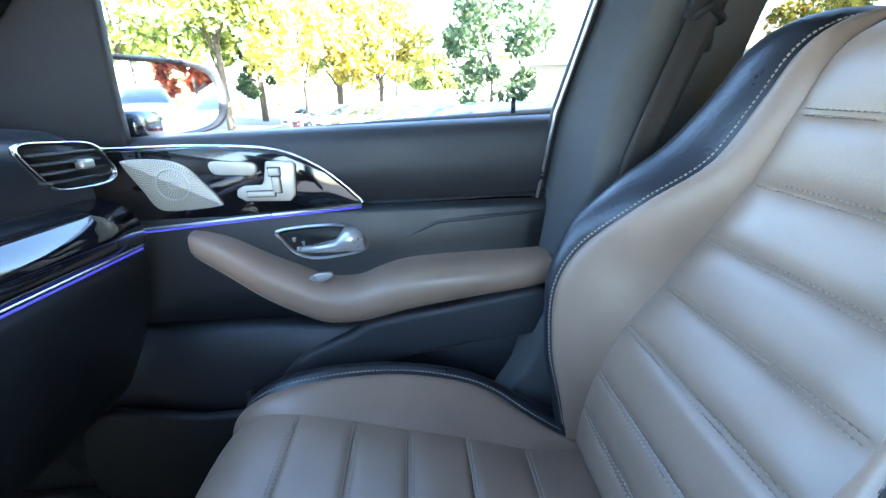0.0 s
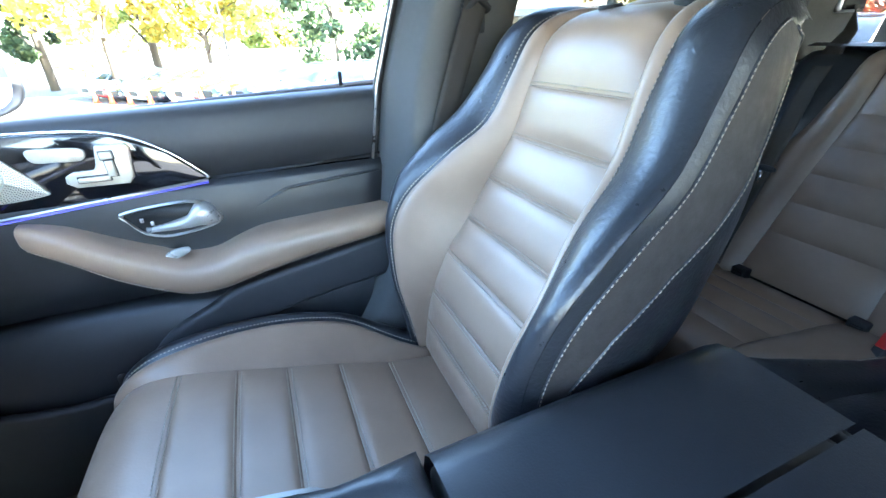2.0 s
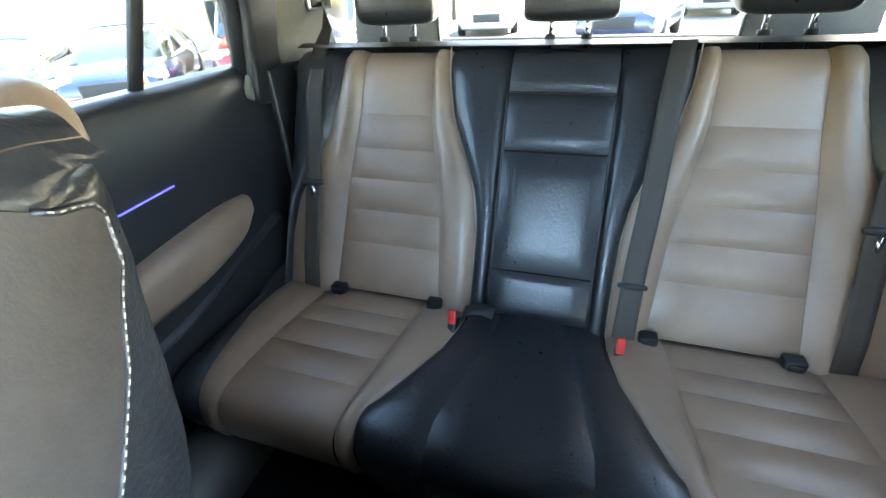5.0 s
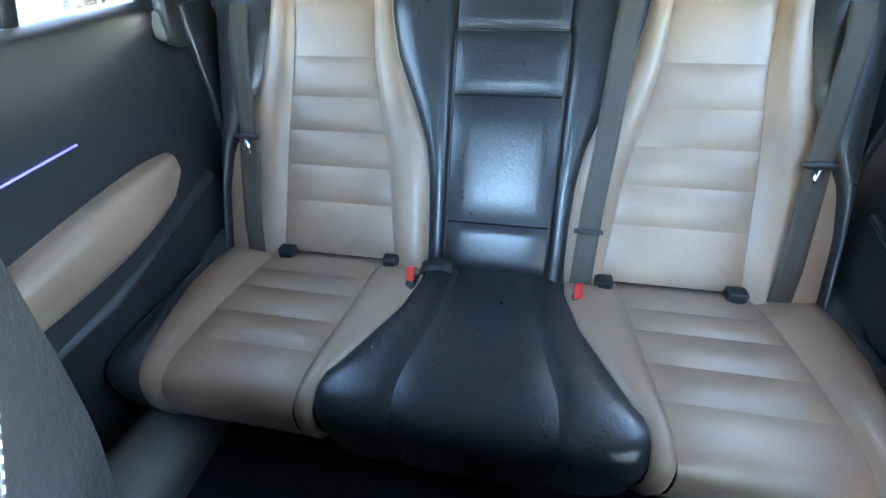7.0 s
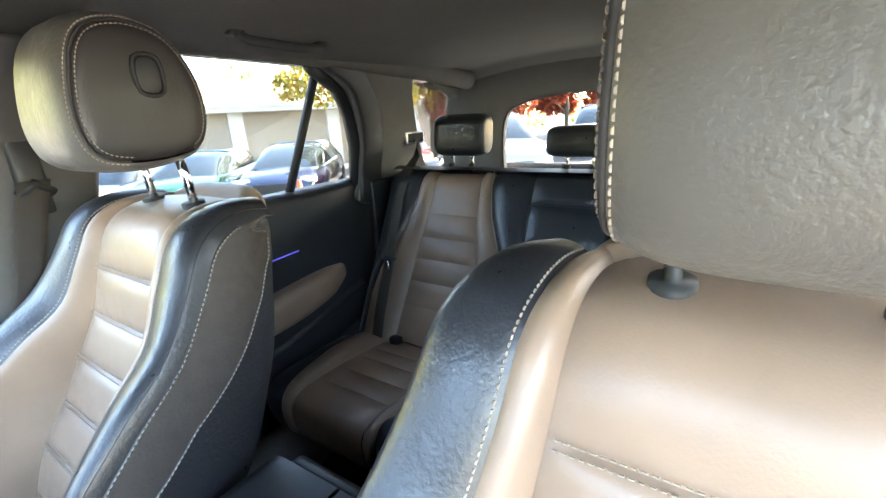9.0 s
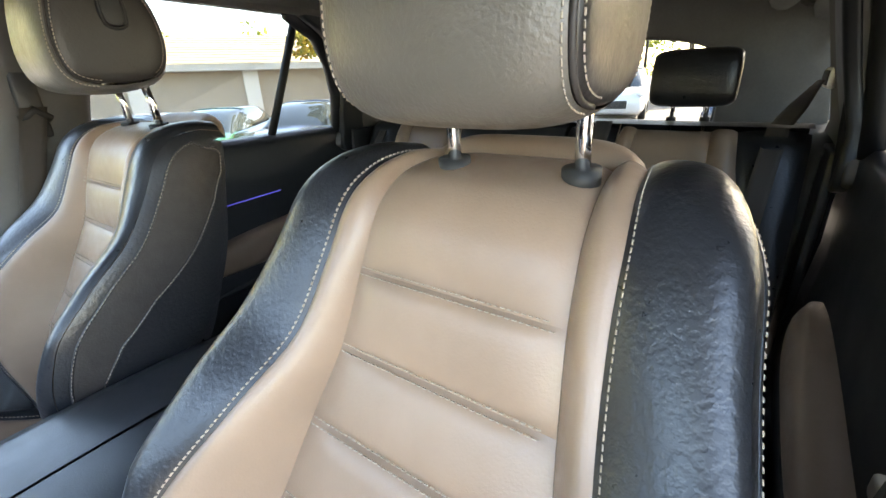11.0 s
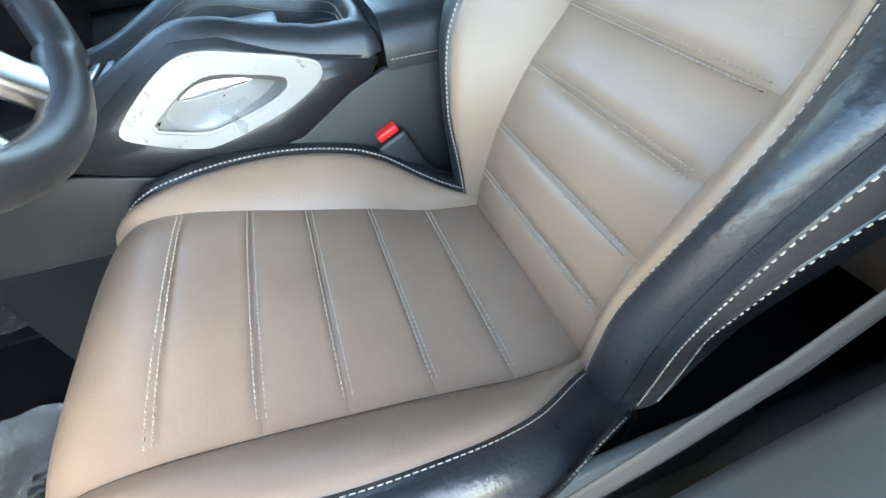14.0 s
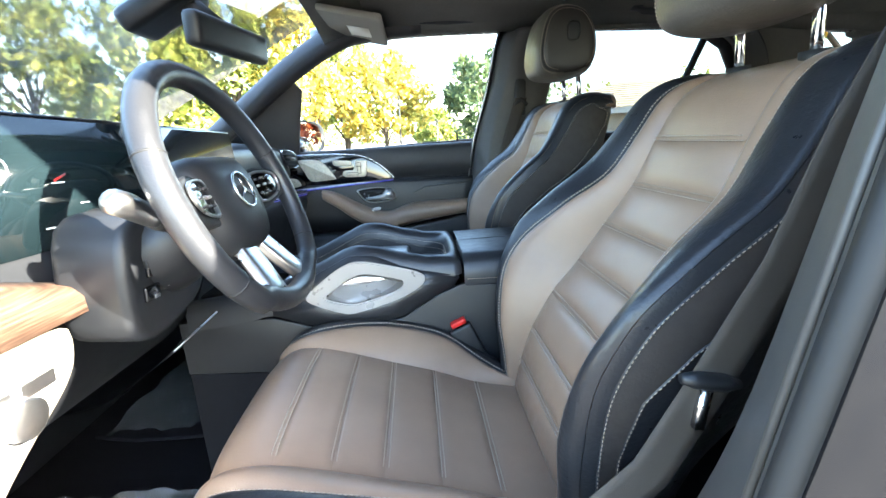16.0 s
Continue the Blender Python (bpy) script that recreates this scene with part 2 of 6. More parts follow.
def ring_plate(outer, inner, put, depth):
    """A frame between two outlines of the same number of points."""
    rows = []
    for w, o in ((0, outer), (depth, outer), (depth, inner), (0, inner)):
        rows.append([put(u, v, w) for u, v in o])
    rows.append(rows[0])
    bm = sheet(rows, True)
    bmesh.ops.remove_doubles(bm, verts=bm.verts, dist=1e-6)
    es = [e for e in bm.edges if len(e.link_faces) == 2 and e.calc_face_angle(0) > 1.0]
    bmesh.ops.bevel(bm, geom=es, offset=depth * 0.3, segments=2, affect="EDGES")
    return bm


def stitches(lines, step=0.0062, length=0.0045, width=0.0011, lift=0.0006):
    """Thread along lines of (point, normal): one small raised dash after another."""
    verts, faces = [], []
    for line in lines:
        P = [Vector(p) for p, _ in line]
        N = [Vector(n) for _, n in line]
        acc = [0.0]
        for a, b in zip(P, P[1:]):
            acc.append(acc[-1] + (b - a).length)
        s, i = 0.0, 0
        while s + length < acc[-1]:
            ends = []
            for q in (s, s + length):
                while i < len(acc) - 2 and acc[i + 1] < q:
                    i += 1
                u = (q - acc[i]) / max(acc[i + 1] - acc[i], 1e-9)
                ends.append((P[i].lerp(P[i + 1], u), N[i].lerp(N[i + 1], u).normalized()))
            (a, na), (b, nb) = ends
            t = (b - a).normalized()
            sd = t.cross(na).normalized() * width * 0.5
            k = len(verts)
            m = (a + b) / 2 + na * lift * 2.2
            verts += [a - sd, a + sd, b + sd, b - sd, m + sd * 0.7 - t * length * 0.3, m - sd * 0.7 - t * length * 0.3, m - sd * 0.7 + t * length * 0.3, m + sd * 0.7 + t * length * 0.3]
            faces += [(k, k + 1, k + 4, k + 5), (k + 2, k + 3, k + 6, k + 7), (k + 5, k + 4, k + 7, k + 6), (k + 1, k + 2, k + 7, k + 4), (k + 3, k, k + 5, k + 6)]
            s += step
    bm = bmesh.new()
    V = [bm.verts.new(v) for v in verts]
    for f in faces:
        bm.faces.new([V[j] for j in f])
    return bm


def round_about(outline, c, n):
    """The outline sampled at n even angles about the point c inside it."""
    out = []
    for k in range(n):
        a = 2 * math.pi * k / n
        dx, dy = math.cos(a), math.sin(a)
        far = 0.0
        for (x1, y1), (x2, y2) in zip(outline, outline[1:] + outline[:1]):
            ex, ey = x2 - x1, y2 - y1
            den = dx * ey - dy * ex
            if abs(den) > 1e-12:
                t = ((x1 - c[0]) * ey - (y1 - c[1]) * ex) / den
                u = ((x1 - c[0]) * dy - (y1 - c[1]) * dx) / den
                if t > 0 and -1e-6 <= u <= 1 + 1e-6:
                    far = max(far, t)
        out.append((c[0] + dx * far, c[1] + dy * far))
    return out


def lerp_tab(tab, z):
    """Smooth look-up in rows (key, value, value ...)."""
    K = np.array([r[0] for r in tab], float)
    return [float(np.interp(z, K, [r[j] for r in tab])) for j in range(1, len(tab[0]))]


def with_normals(P):
    """Points of a line in a grid row with the grid's normals."""
    A = np.array(P, float)
    du = np.gradient(A, axis=1)
    dv = np.gradient(A, axis=0)
    n = np.cross(du, dv)
    n /= np.linalg.norm(n, axis=2, keepdims=True) + 1e-12
    return n


# ---- front seats ----
# rows: x, z, half width of the middle, of the brown bolster, of the black bolster, and how far the two seams stand forward
BACK = [(-.004, .800, .150, .162, .208, .004, .0), (.010, .872, .147, .172, .214, .026, .018), (.030, .938, .144, .186, .220, .056, .042), (.068, 1.012, .1425, .204, .234, .084, .082), (.115, 1.074, .140, .197, .242, .086, .099),
        (.158, 1.144, .131, .173, .240, .064, .078), (.200, 1.217, .117, .152, .234, .030, .046), (.231, 1.295, .108, .141, .221, .014, .018), (.260, 1.352, .105, .137, .213, .008, .008),
        (.296, 1.380, .103, .132, .203, .003, .002), (.343, 1.390, .099, .128, .190, .0, -.002), (.388, 1.386, .094, .122, .176, .0, -.006)]
BACK_SEAMS = (.802, .872, .940, 1.015, 1.076, 1.146, 1.217, 1.294)
CUSH = [(.040, .797, .147, .156, .200, .002, -.03), (-.02, .806, .148, .166, .222, .010, -.02), (-.084, .820, .149, .194, .246, .026, -.022), (-.141, .841, .150, .214, .258, .040, -.024), (-.19, .858, .150, .222, .264, .043, -.030),
        (-.26, .879, .151, .224, .266, .038, -.036), (-.33, .900, .153, .218, .260, .024, -.040), (-.391, .914, .155, .208, .250, .010, -.044), (-.440, .914, .157, .200, .238, .002, -.046),
        (-.474, .893, .158, .196, .224, .0, -.044), (-.487, .855, .158, .196, .219, .0, -.040), (-.484, .80, .156, .198, .216, .0, -.030), (-.472, .74, .152, .2, .216, .0, -.02)]
CUSH_SEAMS = (.040, -.084, -.167, -.245, -.314, -.391)


class Slab:
    """A padded, bolstered cushion swept along a centre line; yc: its middle, side: +1 or -1, the car's side."""

    def __init__(self, table, turn, yc, side, dx=0.0, dz=0.0, lean=0.0):
        self.rows = np.array(smooth_loop(table, 8, closed=False))
        self.turn, self.yc, self.side, self.dx, self.dz, self.lean = turn, yc, side, dx, dz, lean
        t = np.gradient(self.rows[:, :2], axis=0)
        t /= np.linalg.norm(t, axis=1, keepdims=True)
        self.n = np.stack([-t[:, 1], t[:, 0]], 1) * turn
        self.n /= np.linalg.norm(self.n, axis=1, keepdims=True)

    def at(self, k):
        """Row k (a fraction of the way): x, z, a, c, d, p, q, nx, nz."""
        i = k * (len(self.rows) - 1)
        j = np.arange(len(self.rows))
        full = np.concatenate([self.rows, self.n], 1)
        return [float(np.interp(i, j, full[:, q])) for q in range(9)]

    def key(self, col, value):
        """The fraction of the way at which column col first takes the value."""
        c = self.rows[:, col]
        for i in range(len(c) - 1):
            if (c[i] - value) * (c[i + 1] - value) <= 0 and c[i] != c[i + 1]:
                return (i + (value - c[i]) / (c[i + 1] - c[i])) / (len(c) - 1)
        return 0.0

    def place(self, r, y, n):
        x, z, nx, nz = r[0], r[1], r[7], r[8]
        if self.turn > 0 and n < 0:
            # the depth of a backrest runs straight back, also under its rounded top
            w = min(1.0, -n / 0.07)
            nx, nz = nx + (-0.93 - nx) * w, nz + (0.37 - nz) * w
        px, pz = x + nx * n, z + nz * n
        if self.turn > 0:
            px += self.lean * (1.295 - pz)
        else:
            px *= 1 + self.lean
        return (px + self.dx + (0.022 * abs(y / 0.24) ** 3 * max(0.0, min(1.0, (-0.25 - x) / 0.15)) if self.turn < 0 else 0.0), self.side * (self.yc + y), pz + self.dz)

    def zone(self, ks, prof, cols):
        """Grid over rows ks; prof(r, u) gives the (y, n) of the zone at u in 0..1."""
        return [[self.place(r, *prof(r, u, v)) for u in np.linspace(0, 1, cols)] for r, v in ((self.at(k), v) for k, v in zip(ks, np.linspace(0, 1, len(ks))))]


def curve2(pts, u):
    q = np.array(pts)
    s = np.concatenate([[0], np.cumsum(np.linalg.norm(np.diff(q, axis=0), axis=1))])
    return float(np.interp(u * s[-1], s, q[:, 0])), float(np.interp(u * s[-1], s, q[:, 1]))


def bez(pts, u):
    """A smooth curve held by three or four points."""
    P = [np.array(p, float) for p in pts]
    while len(P) > 1:
        P = [a * (1 - u) + b * u for a, b in zip(P, P[1:])]
    return float(P[0][0]), float(P[0][1])


RIM = smooth_loop([(.372, 1.375), (.388, 1.392), (.402, 1.404), (.418, 1.408), (.432, 1.401), (.440, 1.386), (.441, 1.362)], 4, closed=False)
# the two seams of the side insert: how far forward they run, by the x of the backrest's middle
TEAR_X = [-.004, .03, .068, .115, .158, .2, .231, .26, .285, .312]
TEAR_REAR = [-.05, .0, .026, .026, -.006, -.052, -.092, -.106, -.090, -.034]
TEAR_END = .312


def depth_at(r, deep):
    """How far the side reaches back: deeper in the shoulders of the backrest."""
    return deep * float(np.interp(r[0], [.081, .160, .197, .227, .26, .296, .343, .388], [1, .97, .96, .98, .92, .74, .42, .12])) if deep > .125 else deep


def seat_half(S, parent, deep, seams, col, end, lines, bold, names):
    """The covers of a cushion or a backrest: pleated middle, brown bolsters, black bolsters, sides."""
    panel, inner, outer, flank = names
    puff, pw = (0.0085, 4) if deep > 0.125 else (0.006, 8)
    ks = [S.key(col, s) for s in seams]
    ks = sorted(ks) + [end]
    for k0, k1 in zip(ks, ks[1:]):
        last = k1 == end
        g = S.zone(np.linspace(k0, k1, 13), lambda r, u, v: (r[2] * (2 * u - 1), puff * (1 - abs(2 * v - 1) ** pw if not last else 1 - max(0, 1 - 2 * v) ** pw) * (1 - abs(2 * u - 1) ** 6) - 0.004), 21)
        part(panel, sheet(g), BROWN, parent)
        if k0 > 0.03:
            for off in (0.0034, -0.0034):
                kk = k0 + off / 0.8
                r = S.at(kk)
                lines.append([(S.place(r, r[2] * w, 0.0015), (r[7], 0, r[8])) for w in np.linspace(-0.94, 0.94, 16)])
    kk = np.linspace(0, end, 48)
    for sg in (1, -1):
        def brown(r, u, v, sg=sg):
            y, n = bez([(r[2], -0.005), (r[2] + 0.30 * (r[3] - r[2]), r[5] * 0.25 + 0.012), (r[3] - 0.012, r[5] * 1.02 + 0.008), (r[3], r[5])], u)
            return sg * y, n

        def black(r, u, v, sg=sg):
            w = r[4] - r[3]
            if deep < 0.125:
                y, n = bez([(r[3], r[5]), (r[3] + 0.35 * w, r[5] + 0.016), (r[4] + 0.006, r[5] + 0.012), (r[4] + 0.006, r[6] + 0.035), (r[4], r[6])], u)
                return sg * y, n
            y, n = bez([(r[3], r[5]), (r[3] + 0.25 * w, r[5] + 0.016), (r[4] - 0.006, r[6] + 0.020), (r[4], r[6])], u)
            return sg * y, n

        def side(r, u, v, sg=sg):
            dp = depth_at(r, deep)
            y, n = bez([(r[4], r[6] - 0.001), (r[4] + 0.012, r[6] - 0.035), (r[4] + 0.008, -dp * 0.6), (r[4] - 0.03, -dp)], u)
            return sg * y, n
        if sg == 1:
            part(panel.split("_")[0] + "_core", sheet(S.zone(kk, lambda r, u, v: (r[3] * 0.97 * (2 * u - 1), -0.022), 5), thick=0.004), DARK, parent)
        part(inner, sheet(S.zone(kk, brown, 10)), BROWN, parent)
        part(outer, sheet(S.zone(kk, black, 12)), BLACK, parent)
        if deep > 0.125:
            # a brown insert tapering downwards, held by two seams
            last = S.key(0, TEAR_END)

            def reach(r, n):
                """The share of the way round the side at which it lies n forward."""
                us = np.linspace(0, 1, 15)
                ns = [side(r, u, 0)[1] for u in us]
                return float(np.interp(-n, [-q for q in ns], us))

            def front(k):
                r = S.at(k)
                return reach(r, r[6] - .020)

            def rear(k):
                r = S.at(k)
                if k > last:
                    return front(k)
                return max(front(k) + .02, reach(r, float(np.interp(r[0], TEAR_X, TEAR_REAR))))
            zero, one = (lambda k: 0.0), (lambda k: 1.0)
            for lo, hi, mat, nm, kz in ((zero, front, BLACK, flank, kk), (front, rear, DEEP, "side_insert", np.linspace(0, last, 40)), (rear, one, BLACK, flank, kk)):
                g = []
                for k in kz:
                    r = S.at(k)
                    g.append([S.place(r, *side(r, lo(k) + (hi(k) - lo(k)) * u, 0)) for u in np.linspace(0, 1, 7)])
                part(nm, sheet(g), mat, parent)
            for fn in (front, rear):
                ln = []
                for k in np.linspace(0.02, last, 60):
                    r = S.at(k)
                    ln.append((S.place(r, *[c + e for c, e in zip(side(r, fn(k), 0), (sg * 0.0008, 0))]), Vector((r[7] * 0.3, S.side * sg, r[8] * 0.3)).normalized()))
                bold.append(ln)
                part("seam", tube([Vector(p) - n * 0.0012 for p, n in ln], 0.0022, 6), BLACK, parent)
        else:
            part(flank, sheet(S.zone(kk, side, 10)), BLACK, parent)
        line, l3 = [], []
        for k in np.linspace(0.02, end, 70):
            r = S.at(k)
            nv = Vector((r[7], S.side * sg * 0.35, r[8])).normalized()
            sd = Vector((r[7] * 0.5, S.side * sg, r[8] * 0.5)).normalized()
            line.append((S.place(r, *black(r, 0.07, 0)), nv))
            l3.append((S.place(r, *side(r, 0.10 if deep < 0.125 else 0.30, 0)), sd))
        lines.append(line)
        if deep < 0.125:
            bold.append(l3)


def front_seat(side, dx, dz, label, back_lean=0.0, slide=0.0, drop=0.0, stretch=0.0):
    YC = 0.3935
    base = (-0.2, side * YC, 0.46)
    seat = thing("front_seat", label, "car seat", base, "front seats")
    lines, bold = [], []
    B = Slab(BACK, 1, YC, side, dx, dz, back_lean)
    seat_half(B, seat, 0.13, BACK_SEAMS, 1, 1.0, lines, bold, ("back_panel", "back_bolster", "back_outer_bolster", "back_side"))
    # rear shell of the backrest
    g = B.zone(np.linspace(0, 1, 24), lambda r, u, v: ((r[4] - 0.03) * (2 * u - 1), -depth_at(r, 0.13) - 0.012 * (1 - (2 * u - 1) ** 4)), 15)
    part("back_shell", sheet(g), DARK, seat)
    # padded rim behind the headrest posts
    rows = []
    for v in np.linspace(-1, 1, 25):
        k = max(0.0, 1 - abs(v) ** 5) ** 0.5
        rows.append([(x + dx - 0.03 * abs(v) ** 4, side * (YC + 0.126 * v), 1.362 + (z - 1.362) * (0.02 + 0.98 * k) + dz) for x, z in RIM])
    part("back_rim", sheet(rows), BROWN, seat)
    C = Slab(CUSH, -1, 0.3935, side, dx + slide, dz + 0.004 - drop, stretch)
    seat_half(C, seat, 0.12, CUSH_SEAMS, 0, 1.0, lines, bold, ("cushion_panel", "cushion_bolster", "cushion_outer_bolster", "cushion_side"))
    for ln in lines:
        part("stitching", stitches([ln], 0.0062, 0.0045, 0.0011, 0.0009), THREAD, seat, "pale contrast thread", smooth=False)
    for ln in bold:
        part("stitching", stitches([ln], 0.0064, 0.0046, 0.0012, 0.0008), THREAD, seat, "bold pale contrast thread", smooth=False)
    part("seat_base", box(-0.18 + dx, side * YC, 0.60, 0.48, 0.42, 0.26, 0.03), DARK, seat)
    for q in (-1, 1):
        part("seat_rail", box(-0.18 + dx, side * (YC + q * 0.18), 0.475, 0.62, 0.04, 0.035, 0.006), DARK, seat)
        part("seat_valance", prism(smooth_loop([(-0.42, .70), (-0.40, .58), (0.0, .52), (0.18, .55), (0.22, .66), (0.13, .75), (-0.1, .77), (-0.3, .76)], 4), lambda u, v, w, q=q: Vector((u + dx, side * (YC + q * (0.230 + w)), v + dz)), 0.014, 0.004), TRIMG if q > 0 else DARK, seat)
    headrest(side, dx, dz, YC, 0.004 if side > 0 else 0.020)
    return seat


POST_X = 0.322


def headrest(side, dx, dz, YC, low):
    YC -= side * 0.019
    h = thing("headrest", "black grained leather headrest on two chrome posts", "headrest", (0.34 + dx, side * YC, 1.39 + dz), "front headrests")
    prof = smooth_loop([(.158, 1.510), (.163, 1.570), (.178, 1.622), (.204, 1.650), (.250, 1.658), (.300, 1.641), (.334, 1.588), (.342, 1.522), (.322, 1.474), (.272, 1.457), (.212, 1.456), (.172, 1.470)], 4)
    prof = [(px + 0.022, pz - low) for px, pz in prof]
    cx, cz, half = 0.274, 1.555 - low, 0.098

    def ring(v, more=0.0):
        s = 0.66 + 0.34 * max(0.0, 1 - abs(v) ** 3.6) ** 0.42 + more
        return [(cx + (px - cx) * s + dx, side * (YC + v * half), cz + (pz - cz) * s + dz) for px, pz in prof]
    vs = [math.sin(-math.pi / 2 + math.pi * i / 44) for i in range(45)]
    part("cover", sheet([ring(v) for v in vs if abs(v) <= 0.93], True), HEADL, h, "grained grey leather cover")
    for sg in (1, -1):
        rows = [ring(sg * v, -0.004 if v < 0.94 else 0.0) for v in (0.93, 0.955, 0.975, 0.99, 1.0)]
        for k in (0.92, 0.6, 0.2):
            rows.append([(cx + dx + (p[0] - cx - dx) * k, side * (YC + sg * (half + 0.004 * (1 - k))), cz + dz + (p[2] - cz - dz) * k) for p in ring(1.0)])
        part("side_panel", sheet(rows, True, cap=True), HEADS, h, "dark brown leather side panel")
    for v, nar in ((0.885, 0), (0.972, 0), (-0.885, 0), (-0.972, 0)):
        sg = 1 if v > 0 else -1
        loop = ring(v, 0.004)
        loop = loop[40:] + loop[:34]
        nn = [Vector((p[0] - cx - dx, side * sg * 0.05, p[2] - cz - dz)).normalized() for p in loop]
        part("stitching", stitches([list(zip(loop, nn))], 0.0055, 0.004, 0.001), THREAD, h, smooth=False)
    for sg in (1, -1):
        loop = ring(sg * 0.93, 0.003)
        part("piping", tube(loop[40:] + loop[:34], 0.0022, 6), DEEP, h)
    key = smooth_loop([(-.012, -.018), (.012, -.018), (.012, .018), (-.012, .018)], 4)
    at = lambda u, v, w: Vector((0.282 + dx + u, side * (YC - 0.0985 - w), 1.578 - low + dz + v))
    part("button_rim", tube([at(u * 1.18, v * 1.14, .003) for u, v in key], 0.003, 8, closed=True), RUBBER, h)
    part("release_button", prism([(u, v) for u, v in key], at, 0.004, 0.0015), DARK, h)
    for y in (-0.064, 0.064):
        part("post", tube([(POST_X + dx, side * (YC + y), 1.36 + dz), (POST_X + dx - .005, side * (YC + y), 1.43 + dz), (POST_X + dx - .013, side * (YC + y), 1.49 + dz)], 0.0068, 14), CHROME, h, "bright chrome post")
        part("post_sleeve", tube([(POST_X + dx - .002, side * (YC + y), 1.380 + dz), (POST_X + dx - .004, side * (YC + y), 1.397 + dz)], 0.0165, 16), RUBBER, h)


front_seat(1, -0.008, 0.0, "brown and black leather passenger seat with pale stitching", .10, .064, .030, .12)
front_seat(-1, -0.013, -0.016, "brown and black leather driver seat with worn bolsters")


# ---- passenger door ----
def passenger_door():
    d = thing("passenger_door", "closed front door with grey soft trim and gloss black inlay", "car door", (-0.35, 0.80, 0.50))
    X0, X1 = -0.86, 0.085

    def skin(zs, ys, mat, name, x0=X0, x1=X1, lean=0.0):
        rows = []
        for z, y in zip(zs, ys):
            w = max(0.0, min(1.0, (z - 1.14) / 0.12))
            rows.append([(x + lean * (z - 1.0), y, z - w * (.008 + .026 * (x1 - x) / .95)) for x in np.linspace(x0, x1, 12)])
        part(name, sheet(rows, thick=0.012), mat, d)
    skin([1.292, 1.290, 1.283, 1.265, 1.22, 1.14], [.845, .812, .795, .786, .782, .785], GREYP, "upper_panel", lean=0.14)
    skin([1.135, 1.12, 1.05, 1.0, .93], [.786, .780, .776, .776, .770], DARK, "middle_panel", lean=0.14)
    skin([.928, .90, .84, .76, .70, .62, .50], [.768, .74, .722, .712, .712, .73, .77], DARK, "lower_panel", lean=0.14)
    put = lambda u, v, w: Vector((u, 0.782 - w, v))
    # gloss black inlay, with bright strip and light line below
    inlay = [(-.86, 1.246), (-.70, 1.247), (-.52, 1.246), (-.41, 1.235), (-.34, 1.20), (-.285, 1.148), (-.284, 1.142), (-.46, 1.128), (-.646, 1.113), (-.86, 1.098)]
    part("inlay", prism(inlay, put, 0.012, 0.003), GLOSSB, d, "gloss black inlay")
    part("inlay_rim", tube([(u, 0.769, v + 0.003) for u, v in smooth_loop(inlay[:7], 5, closed=False)], 0.0025, 8), CHROME, d)
    part("light_strip", tube([(u, 0.767, v - 0.006) for u, v in inlay[6:]], 0.0016, 8), LED, d)
    part("trim_edge", tube([(u, 0.7665, v - 0.0015) for u, v in inlay[6:]], 0.0026, 8), SATIN, d, "satin metal trim edge")
    part("bright_strip", tube([(u, 0.767, v - 0.001) for u, v in inlay[6:]], 0.0028, 8), SATIN, d)
    # loudspeaker grille
    o = smooth_loop([(-.664, 1.230), (-.62, 1.231), (-.575, 1.222), (-.545, 1.19), (-.522, 1.155), (-.526, 1.148), (-.58, 1.143), (-.625, 1.146), (-.645, 1.18), (-.667, 1.222)], 4)
    sp = part("speaker", prism(o, lambda u, v, w: Vector((u, 0.771 - w, v)), 0.006, 0.002), GRILLE, d, "perforated metal loudspeaker grille")
    verts = []
    c = (-.594, 1.188)
    for rad in (0.026, 0.0075):
        part("speaker_ring", tube([(c[0] + rad * math.cos(a), 0.7645, c[1] + rad * math.sin(a)) for a in [i * math.pi / 16 for i in range(32)]], 0.0009, 6, closed=True), SATIN, sp)
    bm = bmesh.new()
    from_c = 0
    for ring in range(1, 26):
        rad = ring * 0.0030
        for i in range(int(rad * 2 * math.pi / 0.0042)):
            a = 2 * math.pi * i / int(rad * 2 * math.pi / 0.0042) + ring * 0.5
            u, v = c[0] + rad * math.cos(a), c[1] + rad * math.sin(a)
            inside = False
            for (x1, y1), (x2, y2) in zip(o, o[1:] + o[:1]):
                if (y1 > v) != (y2 > v) and u < (x2 - x1) * (v - y1) / (y2 - y1) + x1:
                    inside = not inside
            if inside and not 0.0245 < rad < 0.0275:
                vs = [bm.verts.new((u + 0.0011 * math.cos(q), 0.7646, v + 0.0011 * math.sin(q))) for q in (0, 1.57, 3.14, 4.71)]
                bm.faces.new(vs)
    part("perforations", bm, RUBBER, sp, smooth=False)
    # memory keys and seat-shaped switch
    sw = lambda u, v, w: Vector((u, 0.770 - w, v))
    part("memory_keys", prism(smooth_loop([(-.525, 1.224), (-.49, 1.223), (-.458, 1.220), (-.452, 1.210), (-.460, 1.200), (-.49, 1.201), (-.520, 1.203), (-.528, 1.213)], 3), sw, 0.008, 0.002), GRILLE, d, "satin silver memory keys")
    seat_sw = [(-.436, 1.222), (-.392, 1.221), (-.388, 1.214), (-.394, 1.163), (-.404, 1.153), (-.478, 1.155), (-.492, 1.164), (-.490, 1.176), (-.478, 1.182), (-.448, 1.182), (-.443, 1.190)]
    s = part("seat_switch", prism(seat_sw, sw, 0.008, 0.003), GRILLE, d, "satin silver seat-shaped switch plate")
